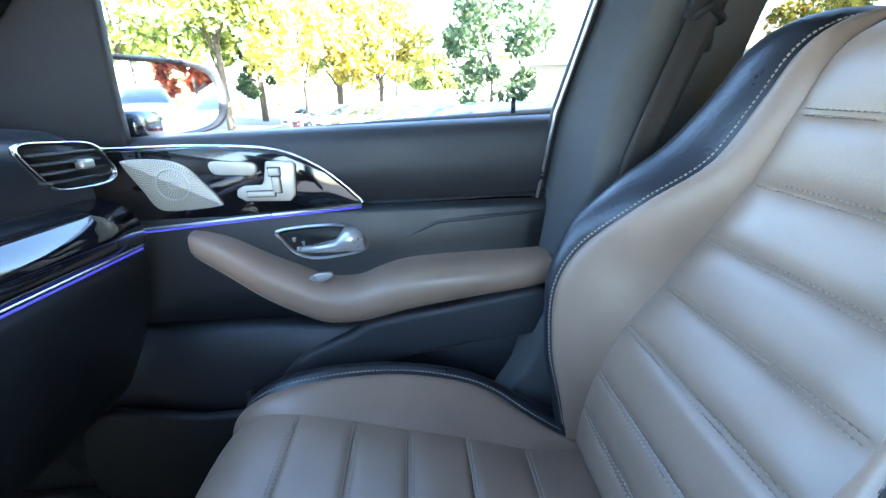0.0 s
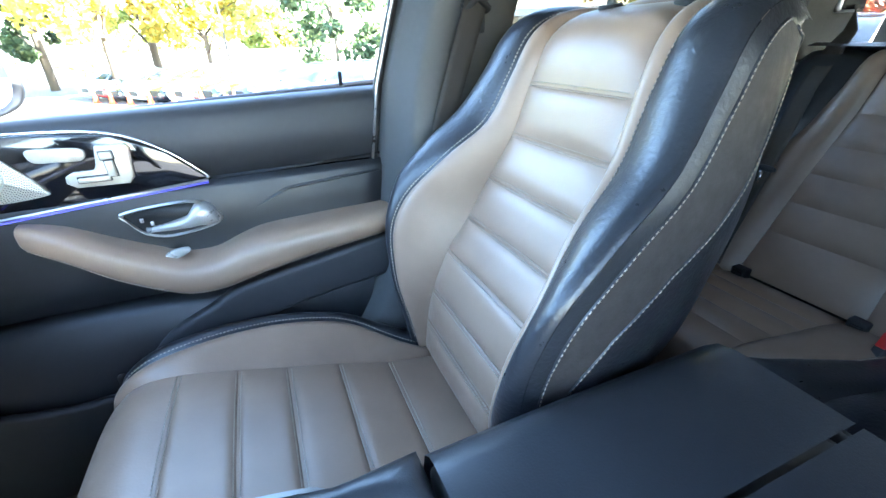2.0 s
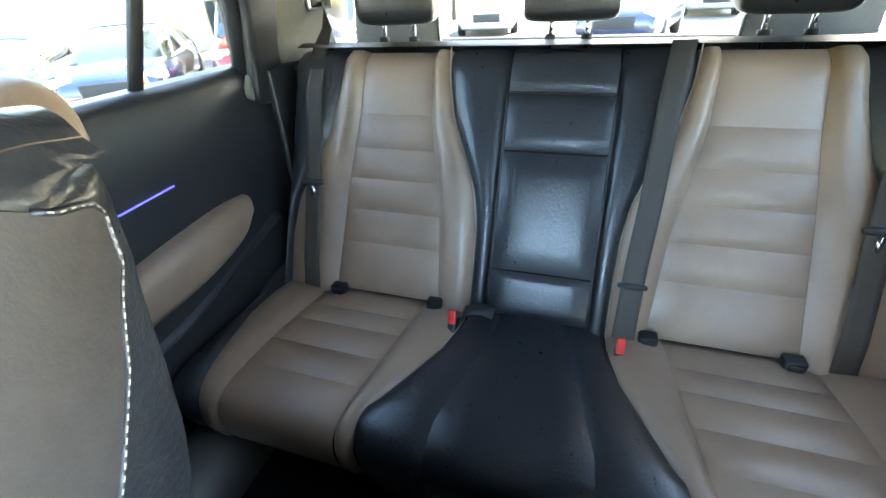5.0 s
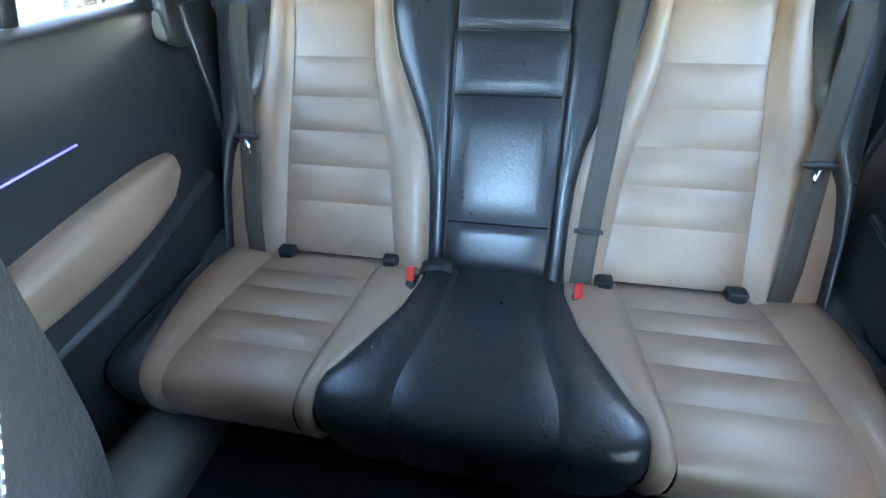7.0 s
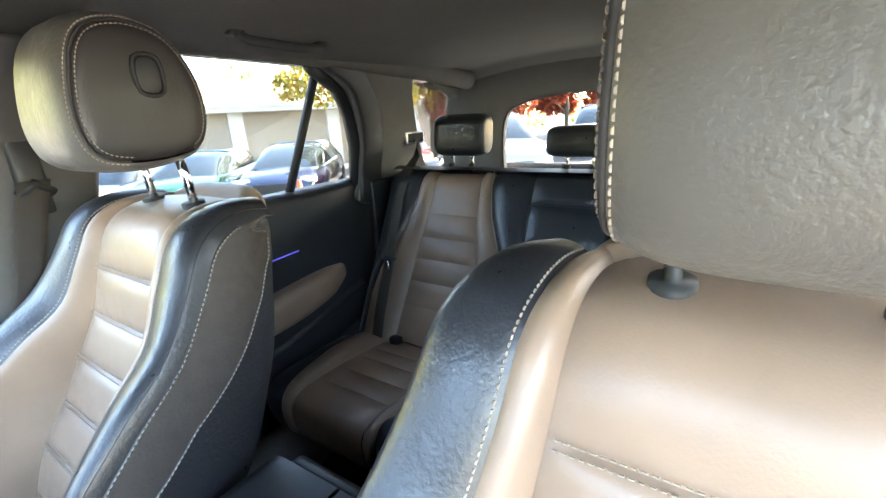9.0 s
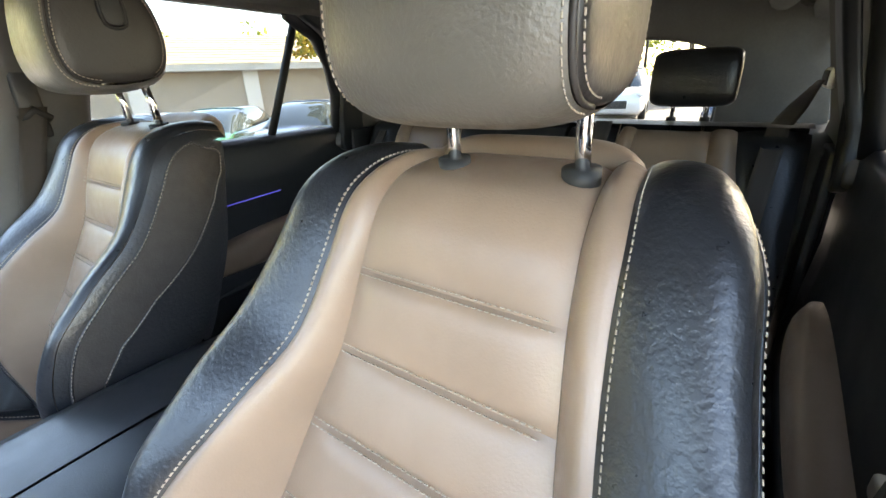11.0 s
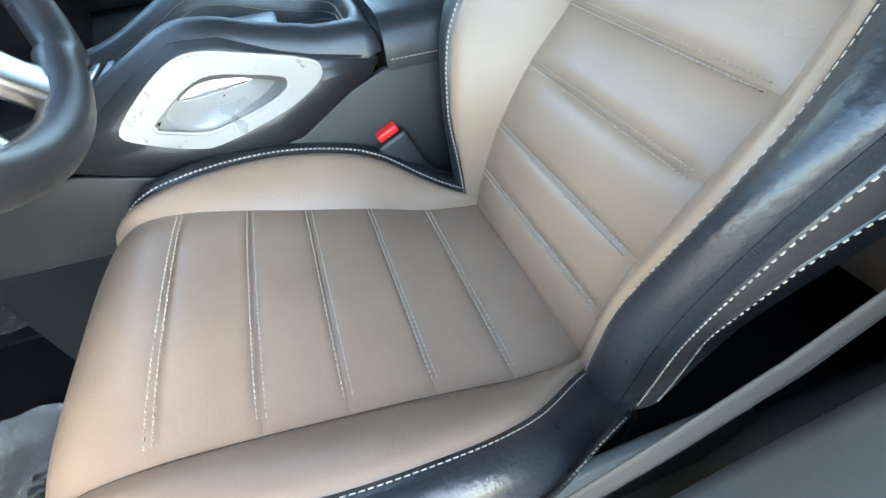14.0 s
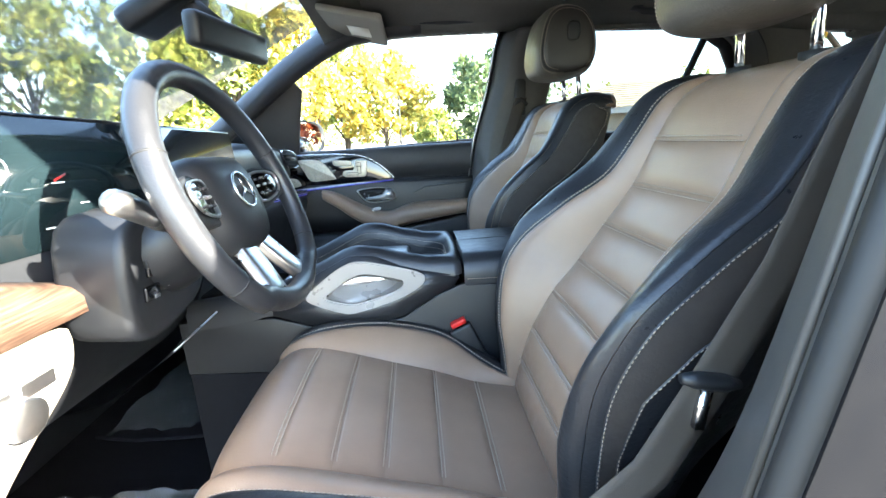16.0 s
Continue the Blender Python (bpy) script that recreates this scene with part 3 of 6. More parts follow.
    for u, v, lx, lz in ((-.423, 1.205, .018, .012), (-.422, 1.183, .012, .026), (-.45, 1.168, .045, .008)):
        part("switch_key", box(u, 0.759, v, lx, 0.007, lz, 0.002), GRILLE, s)
        part("switch_gap", box(u, 0.7615, v, lx + .004, 0.002, lz + .004, 0.001), GREYP, s)
    # inner release
    o = smooth_loop([(-.438, 1.100), (-.38, 1.108), (-.315, 1.106), (-.282, 1.078), (-.278, 1.062), (-.30, 1.050), (-.37, 1.042), (-.41, 1.055), (-.432, 1.085)], 4)
    i = [(u * .93 + (-.36) * .07, v * .86 + 1.075 * .14) for u, v in o]
    hd = part("release_bezel", ring_plate(o, i, lambda u, v, w: Vector((u, 0.768 - w, v)), 0.009), SATIN, d, "satin bezel round the release")
    part("release_recess", prism(i, lambda u, v, w: Vector((u, 0.7675 - w, v)), 0.003, 0), RUBBER, hd)
    part("release_lever", sheet([[(x, 0.764 - q * math.sin(t) * 1.0, z + hgt * math.cos(t)) for t in [k * math.pi / 8 for k in range(17)]] for x, z, hgt, q in ((-.405, 1.062, .005, .006), (-.37, 1.063, .008, .010), (-.335, 1.067, .012, .016), (-.318, 1.078, .022, .020), (-.300, 1.078, .024, .018), (-.288, 1.074, .018, .012), (-.284, 1.07, .012, .006))], True, cap=True), SILVER, hd, "chrome pull lever")
    for u, v in ((-.408, 1.082), (-.393, 1.074)):
        part("lock_key", box(u, .763, v, .006, .004, .008, .001), SILVER, hd)
    part("window_key", prism(smooth_loop([(-.385, 1.018), (-.37, 1.027), (-.345, 1.029), (-.342, 1.020), (-.36, 1.012), (-.382, 1.010)], 3), lambda u, v, w: Vector((u, .735 - w, v)), .008, .002), SILVER, d)
    # brown armrest
    sec = [(-.582, 1.074, 1.100, .772, .752), (-.574, 1.062, 1.106, .774, .735), (-.52, 1.030, 1.092, .774, .715), (-.46, .985, 1.060, .774, .705), (-.40, .952, 1.030, .774, .698), (-.355, .936, 1.010, .774, .692), (-.30, .936, 1.008, .774, .688),
           (-.25, .946, 1.026, .774, .686), (-.20, .958, 1.038, .774, .685), (-.10, .975, 1.043, .774, .685), (.0, .988, 1.045, .774, .688), (.05, .996, 1.047, .774, .695)]
    sec = smooth_loop(sec, 4, closed=False)
    rows = []
    for x, z0, z1, yo, yi in sec:
        zm, h = (z0 + z1) / 2, (z1 - z0) / 2
        rows.append([(x, yo - (yo - yi) * max(0, math.sin(q)) ** 0.55, zm + h * math.copysign(abs(math.cos(q)) ** 0.6, math.cos(q))) for q in [k * math.pi / 14 for k in range(15)]])
    part("armrest", sheet(rows, cap=False), BROWN, d, "brown leather armrest")
    part("stitching", stitches([[((r[10][0], r[10][1] - .0004, r[10][2]), Vector((0, -1, -.2))) for r in rows[4:]]]), THREAD, d, smooth=False)
    # swage lines, pocket and lower trim
    part("swage", tube([(-.26, .772, 1.02), (-.21, .769, 1.075), (-.15, .768, 1.103), (-.05, .768, 1.110), (.09, .772, 1.118)], .004, 8), GREYP, d)
    part("swage", tube([(-.28, .781, 1.140), (-.1, .781, 1.142), (.10, .781, 1.150)], .003, 8), RUBBER, d)
    low = [(-.42, .86), (-.33, .905), (-.27, .935), (-.1, .965), (.06, .985), (.05, .90), (-.1, .875), (-.27, .84), (-.36, .77), (-.42, .72), (-.5, .70), (-.47, .80)]
    part("pocket_surround", prism(smooth_loop(low, 4), lambda u, v, w: Vector((u, .735 - w, v)), .03, .012, 3), GREYP, d)
    part("pocket_wall", prism(smooth_loop([(-.80, .78), (-.6, .768), (-.50, .765), (-.40, .70), (-.40, .55), (-.8, .56)], 4), lambda u, v, w: Vector((u, .70 - w, v)), .02, .008), DARK, d)
    part("pocket_clip", box(-.515, .70, .79, .012, .012, .03, .003), GREYP, d)
    part("window_seal", tube([(-.80, .842, 1.240), (-.4, .842, 1.262), (.09, .842, 1.285)], .008, 8), RUBBER, d)
    part("lock_pin", tube([(-.006, .815, 1.285), (-.006, .815, 1.312)], .0045, 10), DARK, d)
    part("outer_skin", sheet([[(x, y, z) for x in np.linspace(-.9, .12, 8)] for y, z in ((.855, 1.250), (.90, 1.20), (.93, 1.05), (.93, .75), (.90, .5))], thick=.01), PAINT, d)
    shift_parts(d, Matrix.Translation((-.005, .013, -.006)))
    return d


passenger_door()


# ---- car body: roof, pillars, glass, floor ----
PILLAR = mottled("grey_pillar_plastic", (0.066, 0.064, 0.061), 0.5, 0.12, 6, bump_scale=700, bump_str=0.12)


def pillar(name, table, side, mat, label):
    """An upright trim lofted through rows z, x front, x back, y inside, y outside."""
    p = thing(name, label, "pillar", (table[0][1], side * table[0][3], table[0][0]), kind="structure")
    rows = []
    for z, xf, xb, yi, yo in smooth_loop(table, 5, closed=False):
        w = xb - xf
        pts = [(xf, yo), (xf + .012, yo - .03), (xf + .044, yi + .012), (xf + .056, yi + .002), (xf + .3 * w + .02, yi), (xb - .3 * w, yi), (xb - .02, yi + .006), (xb - .004, yi + .03), (xb, yo)]
        rows.append([(x, side * y, z) for x, y in pts])
    part("trim", sheet(rows, True, cap=True), mat, p)
    return p


B_ROWS = [(.47, -.20, .36, .660, .80), (.62, -.15, .32, .672, .80), (.74, -.105, .36, .680, .80), (.85, -.035, .36, .686, .80), (1.03, .024, .345, .700, .80), (1.28, .064, .325, .712, .80), (1.47, .118, .355, .695, .785), (1.60, .140, .39, .665, .755), (1.67, .16, .43, .640, .735)]
for side in (1, -1):
    b = pillar("pillar_b", B_ROWS, side, PILLAR, "grey trimmed door pillar with belt guide")
    part("seal", tube([(x - .004, side * (yo + .004), z) for z, x, _, yi, yo in B_ROWS[1:]], .010, 10), RUBBER, b)
    part("seal_lip", tube([(x - .010, side * (yo - .010), z) for z, x, _, yi, yo in B_ROWS[4:]], .003, 8), SATIN if side > 0 else PILLAR, b)
    part("belt_slider", box(.225, side * .700, 1.44, .045, .02, .15, .008), DARK, b)
    part("belt_ring", tube([(.20, side * .690, 1.405), (.225, side * .682, 1.425), (.25, side * .690, 1.405)], .009, 8), RUBBER, b)
    c = thing("pillar_c", "grey trimmed rear pillar panel", "pillar", (1.4, side * .75, 1.2), kind="structure")
    slant = lambda u, v, w, side=side: Vector((u, side * (.765 - .30 * max(0, v - 1.32) + w), v))
    part("trim", prism(smooth_loop([(1.16, 1.20), (1.165, 1.30), (1.165, 1.41), (1.13, 1.51), (1.07, 1.60), (.96, 1.66), (.86, 1.70), (1.30, 1.72), (1.40, 1.70), (1.415, 1.61), (1.465, 1.50), (1.52, 1.41), (1.58, 1.32), (1.62, 1.20)], 4), slant, .05, .012, 3), LINER, c)
    edge = [(1.150, 1.20), (1.155, 1.30), (1.155, 1.41), (1.12, 1.51), (1.06, 1.60), (.95, 1.66)]
    back = [(1.06, 1.685), (1.16, 1.62), (1.225, 1.53), (1.265, 1.42), (1.27, 1.30), (1.27, 1.20)]
    part("door_seal", prism(smooth_loop(edge + back, 4), lambda u, v, w, side=side: slant(u, v, w) - Vector((0, side * .012, 0)), .03, .010, 3), DARK, c, "dark rubber door seal")
    d = thing("pillar_d", "grey trimmed tailgate pillar", "pillar", (1.85, side * .70, 1.2), kind="structure")
    part("trim", prism(smooth_loop([(1.54, 1.63), (1.64, 1.612), (1.73, 1.596), (1.82, 1.545), (1.855, 1.49), (1.868, 1.40), (1.865, 1.29), (1.73, 1.27), (1.74, 1.18), (1.98, 1.18), (1.97, 1.40), (1.90, 1.60), (1.80, 1.70), (1.60, 1.72)], 4), slant, .05, .012, 3), LINER, d)
    # windscreen pillar
    a = thing("pillar_a", "dark windscreen pillar", "pillar", (-.95, side * .76, 1.25), kind="structure")
    line = smooth_loop([(-1.12, .80, 1.22), (-.86, .765, 1.41), (-.62, .72, 1.575), (-.40, .675, 1.675), (-.15, .66, 1.70)], 5, closed=False)
    part("trim", tube([(x, side * y, z) for x, y, z in line], .055, 12, flat=0.7), GREYP, a)
    # roof side rail
    rail = thing("roof_rail", "grey cloth-covered roof side rail", "roof rail", (.5, side * .70, 1.66), kind="structure")
    part("trim", tube([(x, side * y, z) for x, y, z in smooth_loop([(-.45, .685, 1.665), (-.1, .675, 1.70), (.4, .67, 1.705), (.9, .665, 1.70), (1.4, .65, 1.68), (1.72, .60, 1.645)], 5, closed=False)], .04, 12), LINER, rail)
    # outer body rail, unseen, added to stop sun coming in above the windows
    part("outer_rail", tube([(x, side * y, z) for x, y, z in smooth_loop([(-.55, .735, 1.66), (-.2, .735, 1.70), (.4, .735, 1.71), (.9, .73, 1.705), (1.4, .715, 1.685), (1.8, .67, 1.65)], 5, closed=False)], .040, 12), PAINT, rail)


def roof():
    r = finish("ceiling", sheet([[(x, y, 1.745 - .055 * abs(y / .66) ** 3 - .030 * max(0, (abs(x - .45) - .9) / .8) ** 2) for y in np.linspace(-.68, .68, 19)] for x in np.linspace(.30, 1.78, 14)] + [[(1.792, y, 1.690 - .055 * abs(y / .66) ** 3) for y in np.linspace(-.68, .68, 19)]], thick=.02), LINER)
    tagged(r, "grey cloth headliner over the rear seats", "ceiling", kind="structure")
    r = finish("ceiling", sheet([[(x, y, 1.742 - .055 * abs(y / .66) ** 3 - .05 * (-.34 - x) / .2) for y in np.linspace(-.68, .68, 19)] for x in (-.50, -.42, -.34)], thick=.02), LINER)
    tagged(r, "grey cloth headliner above the windscreen", "ceiling", kind="structure")
    for s in (1, -1):
        r = finish("ceiling", sheet([[(x, s * y, 1.742 - .055 * abs(y / .66) ** 3) for y in (.44, .52, .60, .68)] for x in (-.36, 0, .31)], thick=.02), LINER)
        tagged(r, "grey cloth headliner beside the sunroof", "ceiling", kind="structure")
    sr = thing("sunroof", "dark glass sunroof in a black frame", "sunroof", (0, 0, 1.75), kind="structure")
    part("pane", sheet([[(x, y, 1.775) for y in (-.46, 0, .46)] for x in (-.36, 0, .32)], thick=.006), glass("roof_glass", (.16, .18, .19)), sr).visible_shadow = False
    for y in (-.435, .435):
        part("frame_side", box(-.02, y, 1.752, .68, .03, .035, .006), DARK, sr)
    for x in (-.34, .30):
        part("frame_cross", box(x, 0, 1.752, .05, .86, .035, .008), DARK, sr)
    part("blind_roller", box(.245, 0, 1.748, .035, .84, .022, .008), GREYP, sr)
    part("blind_rail", box(.20, 0, 1.752, .02, .84, .014, .004), SATIN, sr)
    out = finish("roof_panel", sheet([[(x, y, 1.80 - .05 * (y / .7) ** 2 - .05 * max(0, (abs(x - .45) - .9) / .8) ** 2) for y in np.linspace(-.74, .74, 15)] for x in np.linspace(-.5, 1.85, 14)], thick=.008), PAINT)
    tagged(out, "black painted roof panel", "car roof", kind="structure")


roof()


def grab_handle(name, x0, x1, side, y, z):
    h = thing(name, "grey folding grab handle on the headliner", "grab handle", ((x0 + x1) / 2, side * y, z), "grab handles")
    part("grip", tube([(x0, side * (y + .02), z + .015), (x0 + .02, side * (y - .02), z - .012), ((x0 + x1) / 2, side * (y - .028), z - .018), (x1 - .02, side * (y - .02), z - .012), (x1, side * (y + .02), z + .015)], .011, 10, flat=.7), GREYP, h)
    for x in (x0 + .008, x1 - .008):
        part("mount", box(x, side * (y + .006), z + .006, .034, .03, .02, .006), GREYP, h)


grab_handle("grab_handle", .575, .825, 1, .525, 1.690)
grab_handle("grab_handle", -.17, .05, 1, .625, 1.70)
grab_handle("grab_handle", .60, .85, -1, .525, 1.690)


def pane(name, label, pts, mat):
    """A sheet of glass through four or more corners, 4 mm thick."""
    bm = bmesh.new()
    bm.faces.new([bm.verts.new(p) for p in pts])
    bmesh.ops.solidify(bm, geom=list(bm.faces), thickness=.004)
    ob = finish(name, bm, mat, smooth=False)
    ob.visible_shadow = mat is TINT
    return tagged(ob, label, "window", kind="structure")


pane("window_1", "clear glass of the front passenger door", [(-.88, .835, 1.27), (.14, .835, 1.29), (.17, .755, 1.67), (-.40, .755, 1.67)], GLASS)
for side in (1, -1):
    pane("window_2", "tinted glass of the rear door", [(.22, side * .828, 1.27), (1.24, side * .815, 1.28), (1.24, side * .74, 1.67), (.25, side * .75, 1.69)], TINT)
    pane("window_3", "tinted side glass of the luggage area", [(1.40, side * .81, 1.26), (1.92, side * .79, 1.26), (1.92, side * .72, 1.66), (1.36, side * .73, 1.66)], TINT)
pane("windscreen", "clear curved windscreen", [(-1.55, -.72, 1.18), (-1.55, .72, 1.18), (-.46, .62, 1.735), (-.46, -.62, 1.735)], GLASS)
pane("rear_window", "tinted tailgate glass", [(1.982, -.62, 1.26), (1.982, .62, 1.26), (1.806, .538, 1.570), (1.806, -.538, 1.570)], TINT)


def floor_and_shell():
    f = finish("floor", box(.35, 0, .435, 3.5, 1.44, .03, .005), CARPET)
    tagged(f, "black carpeted car floor", "floor", kind="structure")
    for s in (1, -1):
        sl = finish("sill", sheet([[(x, s * y, z) for y, z in ((.60, .45), (.625, .53), (.66, .56), (.74, .555), (.78, .53), (.84, .40))] for x in np.linspace(-1.1, 1.0, 8)], thick=.01), TRIMG)
        tagged(sl, "grey plastic door sill trim", "sill", kind="structure")
        w = finish("luggage_side", sheet([[(x, s * y, z) for y, z in ((.70, .45), (.72, .9), (.72, 1.26), (.82, 1.29))] for x in (1.30, 1.6, 1.95)], thick=.02), PILLAR)
        tagged(w, "grey luggage area side trim", "trim", kind="structure")
        for nm, x0, x1, y, z1, lab in (("kick_panel", -1.32, -.90, .765, 1.24, "dark footwell side panel"), ("quarter_trim", 1.19, 1.34, .752, 1.275, "dark trim behind the rear door")):
            w = finish(nm, box((x0 + x1) / 2, s * y, (.42 + z1) / 2, x1 - x0, .02, z1 - .42, .006), DARK)
            tagged(w, lab, "trim", kind="structure")
    w = finish("firewall", box(-1.30, 0, .85, .05, 1.5, .85, .01), DARK)
    tagged(w, "dark footwell wall", "wall", kind="structure")
    w = finish("tailgate_trim", box(1.97, 0, .85, .05, 1.4, .82, .02), GREYP)
    tagged(w, "grey tailgate trim", "trim", kind="structure")
    inner = smooth_loop([(.468, 1.22), (.474, 1.32), (.472, 1.42), (.455, 1.488), (.41, 1.525), (.29, 1.552), (.12, 1.563), (-.12, 1.563), (-.29, 1.552), (-.41, 1.525), (-.455, 1.488), (-.472, 1.42), (-.474, 1.32), (-.468, 1.22)], 4, closed=False)
    outer = smooth_loop([(.79, 1.22), (.78, 1.33), (.76, 1.48), (.74, 1.62), (.64, 1.73), (.42, 1.775), (.15, 1.79), (-.15, 1.79), (-.42, 1.775), (-.64, 1.73), (-.74, 1.62), (-.76, 1.48), (-.78, 1.33), (-.79, 1.22)], 4, closed=False)
    rows = [[(x, o[0] * (1 - k) + i[0] * k, o[1] * (1 - k) + i[1] * k) for o, i in zip(outer, inner)] for x, k in ((1.77, 0), (1.775, .4), (1.785, .8), (1.795, .96), (1.805, 1.0), (1.84, 1.0))]
    w = finish("tailgate_header", sheet(rows), LINER)
    tagged(w, "grey frame round the tailgate glass", "trim", kind="structure")
    rows = [[(1.802, i[0] * k, i[1] * k + 1.4 * (1 - k)) for i in inner] for k in (1.0, .985)]
    w = finish("glass_seal", sheet(rows, thick=.01), RUBBER)
    tagged(w, "black seal round the tailgate glass", "trim", kind="structure")
    c = thing("cargo_cover", "pale sunlit roller cover behind the rear seats", "cargo cover", (1.6, 0, 1.22))
    part("blind", sheet([[(x, y, 1.235) for y in np.linspace(-.64, .64, 5)] for x in (1.46, 1.7, 1.94)], thick=.005), mottled("pale_cover", (.30, .30, .30), .45, .1, 6), c)
    part("roller", tube([(1.44, -.64, 1.235), (1.44, .64, 1.235)], .028, 12), DARK, c)


floor_and_shell()


def outer_body():
    b = thing("car_body", "gloss black outer body of the parked car", "car body", (0, 0, .3), kind="structure")
    hood = [(-2.80, .86), (-2.70, .98), (-2.40, 1.05), (-1.95, 1.11), (-1.56, 1.165)]
    part("hood", sheet([[(x, y, z - .10 * abs(y / .86) ** 4) for y in np.linspace(-.86, .86, 13)] for x, z in smooth_loop(hood, 4, closed=False)], thick=.01), PAINT, b)
    part("cowl", sheet([[(x, y, z) for y in (-.80, -.4, 0, .4, .80)] for x, z in ((-1.57, 1.155), (-1.50, 1.15), (-1.46, 1.17))], thick=.01), RUBBER, b)
    part("front_fascia", sheet([[(x + .10 * abs(y / .9) ** 4, y, z) for y in np.linspace(-.92, .92, 11)] for x, z in ((-2.80, .85), (-2.86, .70), (-2.86, .45), (-2.80, .28))], thick=.01), PAINT, b)
    part("rear_bumper", sheet([[(x - .08 * abs(y / .9) ** 4, y, z) for y in np.linspace(-.92, .92, 11)] for x, z in ((2.06, 1.22), (2.10, .95), (2.14, .70), (2.12, .40), (2.06, .30))], thick=.01), PAINT, b)
    for sg in (1, -1):
        arch = lambda cx: [(cx + .43 * math.cos(a), .38 + .43 * math.sin(a)) for a in [math.pi * k / 10 for k in range(11)]]
        front = [(-2.74, .88), (-2.74, .36)] + [(x, z) for x, z in arch(-1.95)[::-1]] + [(-.92, .38), (-.92, 1.20), (-1.55, 1.10), (-2.3, .99)]
        rear = [(1.33, 1.26), (1.33, .81)] + [(x, z) for x, z in arch(1.06)[::-1] if x > 1.33] + [(2.08, .36), (2.04, 1.22)]
        for nm, o in (("fender", front), ("quarter_panel", rear)):
            part(nm, prism(o, lambda u, v, w: Vector((u, sg * (.915 - .05 * max(0, v - 1.0) + w), v)), .012, .003), PAINT, b)
        part("outer_sill", box(-.1, sg * .88, .36, 2.6, .10, .14, .03), RUBBER, b)
        for cx in (-1.95, 1.06):
            w = part("wheel", tube([(cx, sg * .70, .38), (cx, sg * .72, .38), (cx, sg * .92, .38), (cx, sg * .94, .38)], [.34, .38, .38, .34], 28), RUBBER, b)
            part("rim", tube([(cx, sg * .93, .38), (cx, sg * .945, .38)], [.27, .25], 24), SATIN, w)
    part("underbody", box(-.3, 0, .36, 4.6, 1.3, .06, .01), RUBBER, b)


outer_body()


DASH = mottled("dash_pad_leather", (0.030, 0.032, 0.037), 0.36, 0.12, 8, bump_scale=900, bump_str=0.10)


# ---- dashboard ----
def screen_mat():
    m, nt, p = nodes_of("screen_reflection_teal")
    n = noise_tex(nt, 5, 3)
    # teal in the base colour stands in for the outdoors reflected in the glass
    r = ramp(nt, n.outputs["Fac"], [(.35, (.004, .008, .0095)), (.7, (.007, .013, .015))])
    nt.links.new(r.outputs[0], p.inputs["Base Color"])
    p.inputs["Roughness"].default_value, p.inputs["Specular IOR Level"].default_value = .05, .75
    return m


def writing(text, m, size, mat, parent, name="lettering"):
    """Flat letters of the built-in font, laid out by the matrix m."""
    cu = bpy.data.curves.new("letters", "FONT")
    cu.body, cu.size, cu.extrude = text, size, size * .01
    tmp = bpy.data.objects.new("letters", cu)
    scene.collection.objects.link(tmp)
    me = bpy.data.meshes.new_from_object(tmp.evaluated_get(bpy.context.evaluated_depsgraph_get()))
    bpy.data.objects.remove(tmp)
    me.transform(Matrix.Translation(-world_place(parent)) @ m)
    me.materials.clear()
    me.materials.append(mat)
    ob = new(name, me)
    ob.parent = parent
    return ob


